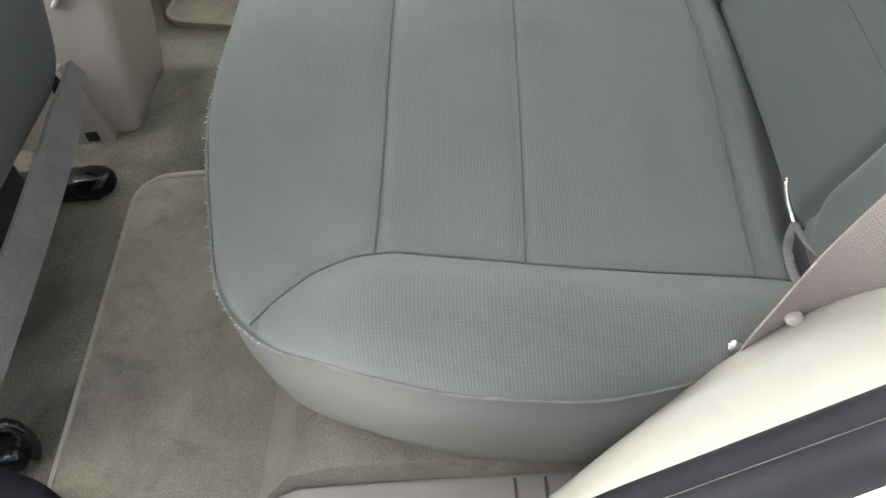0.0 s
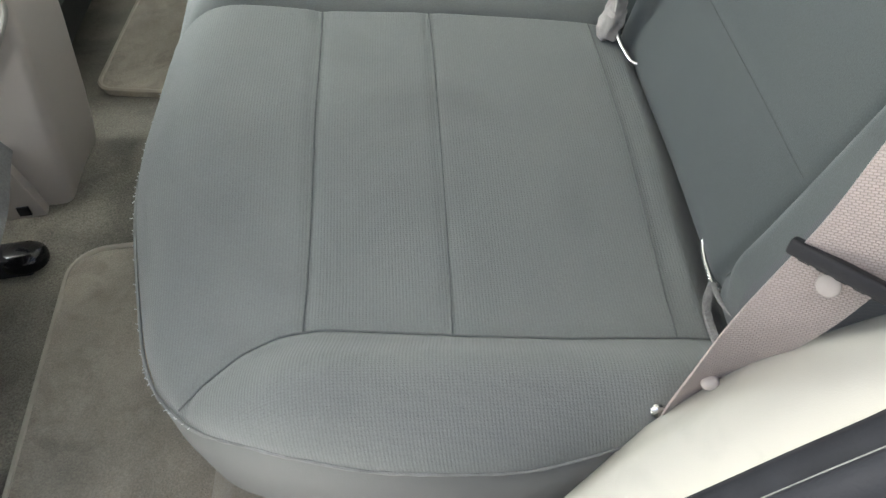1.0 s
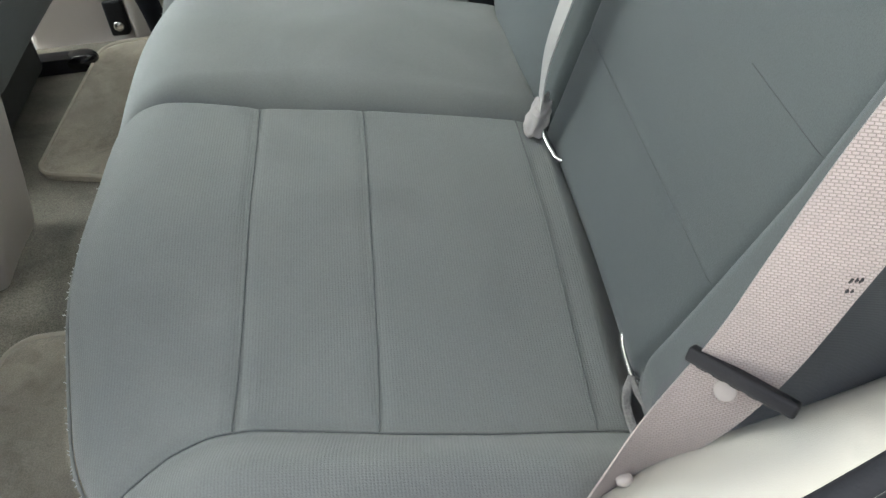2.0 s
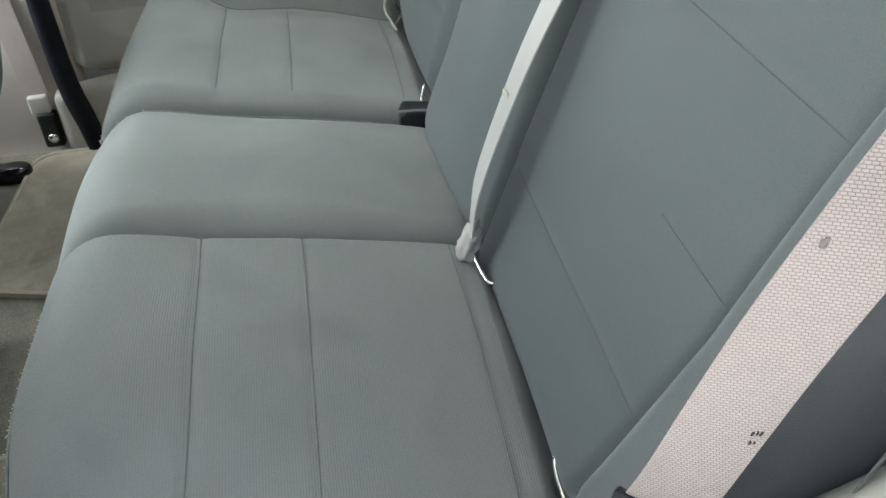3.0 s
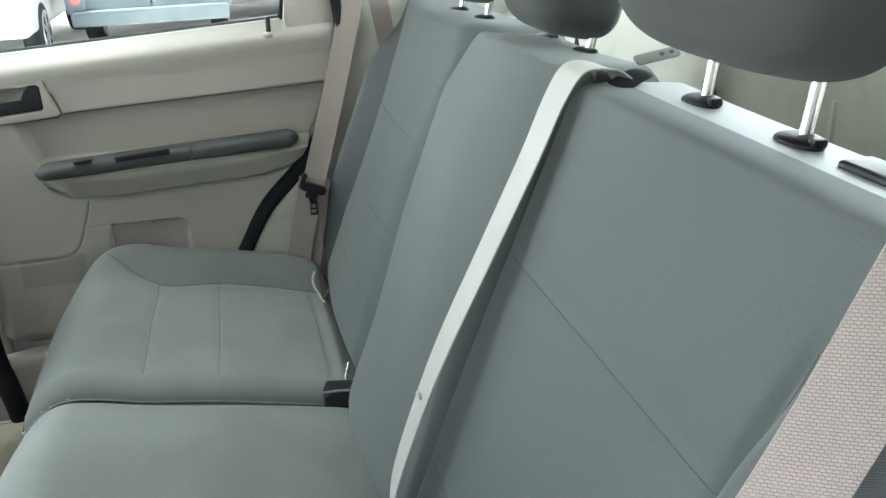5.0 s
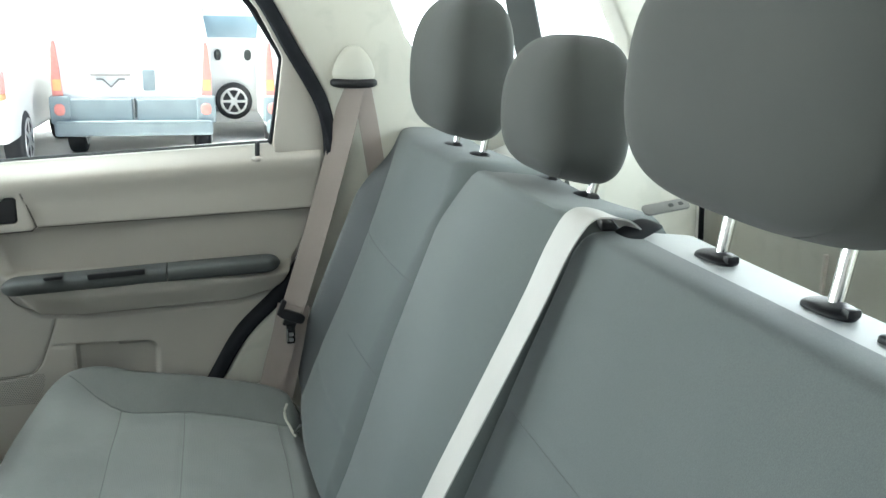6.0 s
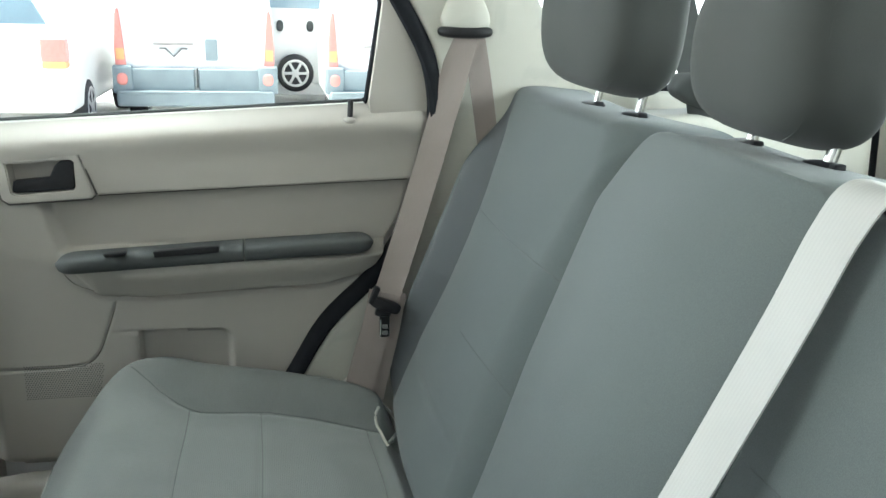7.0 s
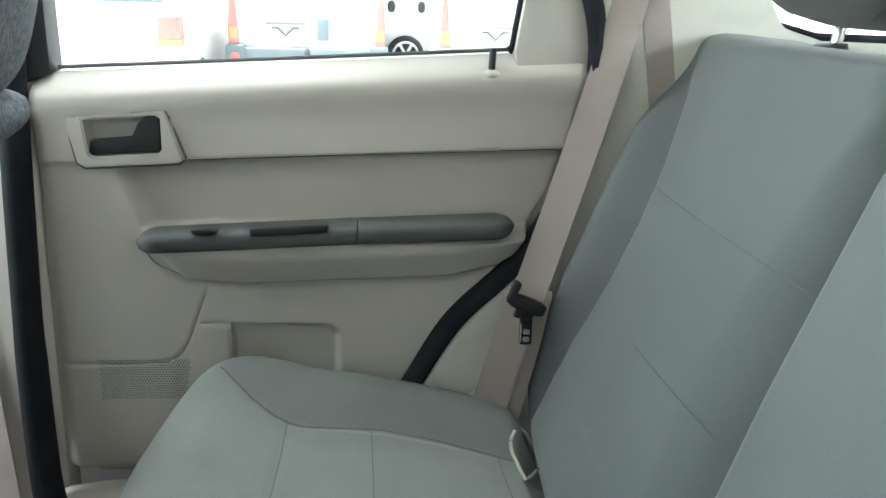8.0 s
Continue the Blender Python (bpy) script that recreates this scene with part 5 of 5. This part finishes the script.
for k in range(21):
    t = k / 20
    row = []
    for p, q in zip(a, b):
        v = p.lerp(q, t)
        v.z += (0.018 * math.sin(math.pi * t) + 0.012 * bell(t - 0.45, 0.17) * ease(0.46, 0.32, p.x)) * ease(0.0, 0.3, p.x - 0.1)
        row.append(bm.verts.new(v))
    rows.append(row)
rows.insert(0, [bm.verts.new((p.x + 0.004, -0.055, p.z - 0.15)) for p in a])
rows.append([bm.verts.new((p.x, -0.150, p.z - 0.03)) for p in b])
for r0, r1 in zip(rows, rows[1:]):
    for k in range(59):
        bm.faces.new((r0[k], r0[k + 1], r1[k + 1], r1[k]))
bmesh.ops.recalc_face_normals(bm, faces=bm.faces)
felt = blob(0.060, 0.022, 0.016, 2.6, 2.4, 40, 16, lambda p: p * (1 + 0.12 * noise.noise(p * 70)))
solid("felt_pad", moved(felt, Matrix.Translation((0.545, -0.045, 0.412)) @ Matrix.Rotation(radians(-14), 4, "Y")), FELT, "fuzzy grey felt pad behind the arch trim", "felt pad")
solid("wheel_arch_trim", bm, CREAM, "cream plastic trim over the wheel arch", "arch trim", kind="structure")
ds = thing("door_seal", (0.3, -0.16, 0.25), "black rubber weatherstrip round the open door", "seal", kind="structure")
seal = [(-0.30, 0.12), (0.05, 0.122), (0.15, 0.16), (0.245, 0.253), (0.292, 0.297), (0.354, 0.344), (0.433, 0.403), (0.505, 0.458), (0.594, 0.552), (0.655, 0.65), (0.665, 0.80), (0.60, 0.97), (0.38, 1.30)]
part("inner_lip", tube(smooth_line([(x, -0.160, z) for x, z in seal], 120), 0.017, 12, flat=1.2), RUBBER, ds)
part("outer_lip", tube(smooth_line([(x - 0.008, -0.187, z + 0.020) for x, z in seal], 120), 0.0145, 12, flat=1.2), RUBBER, ds)
# pale tube: the highlight along the rubber's ridge, put in as colour
part("ridge_highlight", tube(smooth_line([(x - 0.005, -0.1700, z + 0.0215) for x, z in seal], 120), 0.0022, 8), SKIRT, ds, "ridge of the weatherstrip, its highlight painted pale")
bm = prism([(-0.012, -0.15), (-0.010, -0.066), (-0.002, -0.046), (0.020, -0.038), (0.15, -0.034), (0.275, -0.030), (0.30, -0.15)], 0.05, 0.128, "z", 0.007, 3)
solid("sill_plate", bm, BEIGE, "beige plastic sill plate", "sill plate", kind="structure")
for x in (0.216, 0.243, 0.268):
    solid("plate_joint", tube(smooth_line([(x, -0.040, 0.1285), (x + 0.002, -0.08, 0.1295), (x + 0.006, -0.13, 0.1285)], 10), 0.0011, 6), THREAD, "thin dark joint line in the sill plate", "joint", "sill joints", "structure")
solid("kick_cover", moved(blob(0.09, 0.045, 0.03, 3, 2.4, 32, 14), Matrix.Translation((-0.275, -0.055, 0.125)) @ Matrix.Rotation(radians(-20), 4, "Z")), RUBBER, "black rubber cover at the pillar's foot", "cover")
bm = prism([(-1.7, -0.15), (-1.7, 0.10), (0.13, 0.13), (0.27, 0.29), (0.42, 0.42), (0.50, 0.48), (0.59, 0.58), (0.65, 0.68), (0.66, 0.82), (0.58, 1.0), (0.34, 1.34), (0.57, 1.34), (0.80, 0.88), (1.32, 0.86), (1.36, -0.15)], -0.26, -0.196, "y", 0.01)
solid("body_side", bm, WHITE, "white painted steel body side round the open door", "car body", kind="structure")
bm = prism([(0.70, 0.45), (0.72, 0.86), (0.60, 1.05), (0.41, 1.34), (0.57, 1.34), (0.80, 0.885), (0.82, 0.45)], NEAR - 0.02, NEAR + 0.02, "y", 0.01)
solid("quarter_trim", bm, CREAM, "cream plastic trim of the rear body pillar", "pillar trim", kind="structure")

# dark strap hanging in the cargo bay
st = thing("hanging_strap", (1.0, 1.28, 0.80), "dark grey strap hanging by the quarter window", "strap")
bm = strap([(0.90, 1.36, 1.22), (0.94, 1.33, 1.02), (0.97, 1.30, 0.90), (1.00, 1.27, 0.72)], (1, -0.5, 0), (1, -0.5, 0), 24, lambda t: 0.055 - 0.013 * ease(0.60, 0.75, t), 0.03)
part("webbing", bm, DARK, st)
bm = blob(0.044, 0.034, 0.024, 2.4, 2.2, 40, 20, lambda p: p * (1 + 0.25 * noise.noise(p * 40)))
moved(bm, Matrix.Translation((0.968, 1.290, 0.878)) @ Matrix.Rotation(radians(20), 4, "Y"))
part("knot", bm, DARK, st)


# ---------------------------------------------------------------- parked vans outside
def wheel(parent, x, y, z, r, axis):
    tyre = part("tyre", moved(blob(r, r, 0.10, 6, 2, 40, 14), Matrix.Translation((x, y, z)) @ Matrix.Rotation(math.pi / 2, 4, axis)), TYRE, parent)
    d = Vector((0, -0.085, 0)) if axis == "X" else Vector((0.085, 0, 0))
    bm = bmesh.new()
    rot = Matrix.Translation(Vector((x, y, z)) + d) @ Matrix.Rotation(math.pi / 2, 4, axis)
    bmesh.ops.create_cone(bm, cap_ends=True, segments=32, radius1=r * 0.20, radius2=r * 0.20, depth=0.05, matrix=rot)
    for k in range(6):
        add_box(bm, (0.0, -r * 0.07, -0.02), (r * 0.68, r * 0.07, 0.02), 0.004, rot @ Matrix.Rotation(k * math.pi / 3, 4, "Z"))
    add_tube(bm, [rot @ Vector((r * 0.66 * math.cos(a), r * 0.66 * math.sin(a), 0)) for a in np.linspace(0, 2 * math.pi, 33)[:-1]], 0.022, 8, True)
    part("rim", bm, ALLOY, tyre, "silver six-spoke rim")


def van(x, y, label):
    th = thing("van", (x, y + 2.0, GRADE), label, "van", "parked vans")
    w = 0.80
    prof = [(-w, -0.02), (-w, 0.75), (-w * 0.97, 0.95), (-w * 0.88, 1.40), (-w * 0.80, 1.47), (w * 0.80, 1.47), (w * 0.88, 1.40), (w * 0.97, 0.95), (w, 0.75), (w, -0.02)]
    bm = bmesh.new()
    rows = [[bm.verts.new((x + a * k, yy, b)) for a, b in prof] for yy, k in ((y, 0.97), (y + 0.06, 1.0), (y + 3.0, 1.0), (y + 3.9, 0.9))]
    for r0, r1 in zip(rows, rows[1:]):
        for k in range(len(prof)):
            q = (k + 1) % len(prof)
            bm.faces.new((r0[k], r0[q], r1[q], r1[k]))
    bm.faces.new(rows[0]), bm.faces.new(rows[-1])
    bmesh.ops.recalc_face_normals(bm, faces=bm.faces)
    part("body", bm, WHITE, th)
    part("bumper", box((x - w, y - 0.12, -0.09), (x + w, y + 0.10, 0.07), 0.04, None, 3), BLUEGREY, th, "blue-grey plastic bumper")
    for s in (-1, 1):
        part("bumper_corner", box((x + s * w * 0.92 - 0.10, y - 0.08, 0.04), (x + s * w * 0.92 + 0.10, y + 0.12, 0.33), 0.03, None, 3), BLUEGREY, th)
        part("bumper_reflector", moved(blob(0.055, 0.02, 0.062, 2.4, 2.2, 24, 12), Matrix.Translation((x + s * w * 0.92, y - 0.078, 0.19))), REDLAMP, th)
        lamp = part("tail_lamp", prism([(x + s * (w * 0.94 + a), z) for a, z in ((-0.055, 0.32), (0.050, 0.32), (0.055, 0.50), (0.030, 0.84), (0.010, 0.90), (-0.010, 0.88), (-0.030, 0.66))], y - 0.035, y + 0.06, "y", 0.012), REDLAMP, th, "tall red tail lamp")
        part("indicator", box((x + s * w * 0.94 - 0.040, y - 0.040, 0.38), (x + s * w * 0.94 + 0.042, y + 0.0, 0.50), 0.012), AMBER, lamp, "amber indicator")
        part("step_panel", box((x + s * 0.38 - 0.36, y - 0.05, 0.06), (x + s * 0.38 + 0.36, y + 0.02, 0.30), 0.02, None, 3), BLUEGREY, th)
        wheel(th, x + s * (w - 0.12), y + 0.75, GRADE + 0.30, 0.30, "Y")
    part("bumper_lip", box((x - w * 0.97, y - 0.135, 0.045), (x + w * 0.97, y - 0.02, 0.072), 0.012), BLUEGREY, th)
    part("plate_lamp_bar", box((x - 0.42, y - 0.03, 0.535), (x - 0.02, y + 0.01, 0.56), 0.006), SLEEVE, th)
    bm = tube([(x - 0.36, y - 0.02, 0.50), (x - 0.30, y - 0.02, 0.50), (x - 0.22, y - 0.02, 0.42), (x - 0.14, y - 0.02, 0.50), (x - 0.08, y - 0.02, 0.50)], 0.010, 6)
    part("plate_bracket", bm, STEEL, th)
    part("latch_cover", box((x + 0.10, y - 0.03, 0.38), (x + 0.22, y + 0.01, 0.60), 0.015), BLUEGREY, th, "grey door latch cover")
    part("door_gap", box((x + 0.004, y - 0.056, 0.10), (x + 0.012, y + 0.01, 0.30), 0), DARK, th)
    return th


van(-0.46, 9.6, "white panel van with tall red lamps parked outside")
van(1.72, 9.6, "white panel van with tall red lamps parked outside")


# off-road car between the vans, with its spare wheel on the tail
suv = thing("car", (0.62, 13.0, GRADE), "white off-road car with a spare wheel on its tail", "car", "parked cars")
bm = prism([(-0.25, -0.05), (-0.28, 0.75), (-0.20, 1.30), (1.44, 1.30), (1.52, 0.75), (1.49, -0.05)], 11.6, 14.5, "y", 0.08, 3)
part("body", bm, WHITE, suv)
part("rear_window", prism(rounded((0.26, 0.92), (0.98, 1.19), [0.06] * 4, 6), 11.58, 11.62, "y", 0.006), CARGLASS, suv, "blue tinted rear window")
for x in (0.44, 0.82):
    part("hinge", moved(blob(0.045, 0.02, 0.07, 2.4, 2.2, 20, 12), Matrix.Translation((x, 11.58, 0.70))), DARK, suv, "dark tail hinge cover")
wheel(suv, 0.62, 11.50, 0.12, 0.235, "X")
part("bumper", box((-0.25, 11.5, -0.16), (1.5, 11.7, -0.02), 0.03), WHITE, suv)
for x in (-0.1, 1.3):
    wheel(suv, x, 12.3, GRADE + 0.3, 0.3, "Y")

# pale saloon beside the van
sal = thing("car", (-2.5, 9.5, GRADE), "white saloon car with a red tail lamp parked outside", "car", "parked cars")
bm = prism([(8.3, -0.02), (8.25, 0.35), (8.4, 0.58), (9.0, 0.66), (9.5, 1.02), (10.9, 1.04), (11.6, 0.66), (12.4, 0.55), (12.5, -0.02)], -3.25, -1.45, "x", 0.06, 3)
part("body", bm, WHITE, sal)
part("tail_lamp", box((-1.66, 8.20, 0.44), (-1.45, 8.36, 0.64), 0.02), REDLAMP, sal, "red tail lamp")
part("indicator", box((-1.655, 8.19, 0.385), (-1.452, 8.36, 0.445), 0.02), AMBER, sal, "amber indicator")
for x in (-3.1, -1.53):
    for y in (9.1, 11.7):
        wheel(sal, x, y, GRADE + 0.30, 0.30, "Y")
part("rear_window", prism([(-3.0, 0.70), (-2.85, 0.98), (-1.92, 0.98), (-1.77, 0.70)], 9.10, 9.14, "y"), CARGLASS, sal)
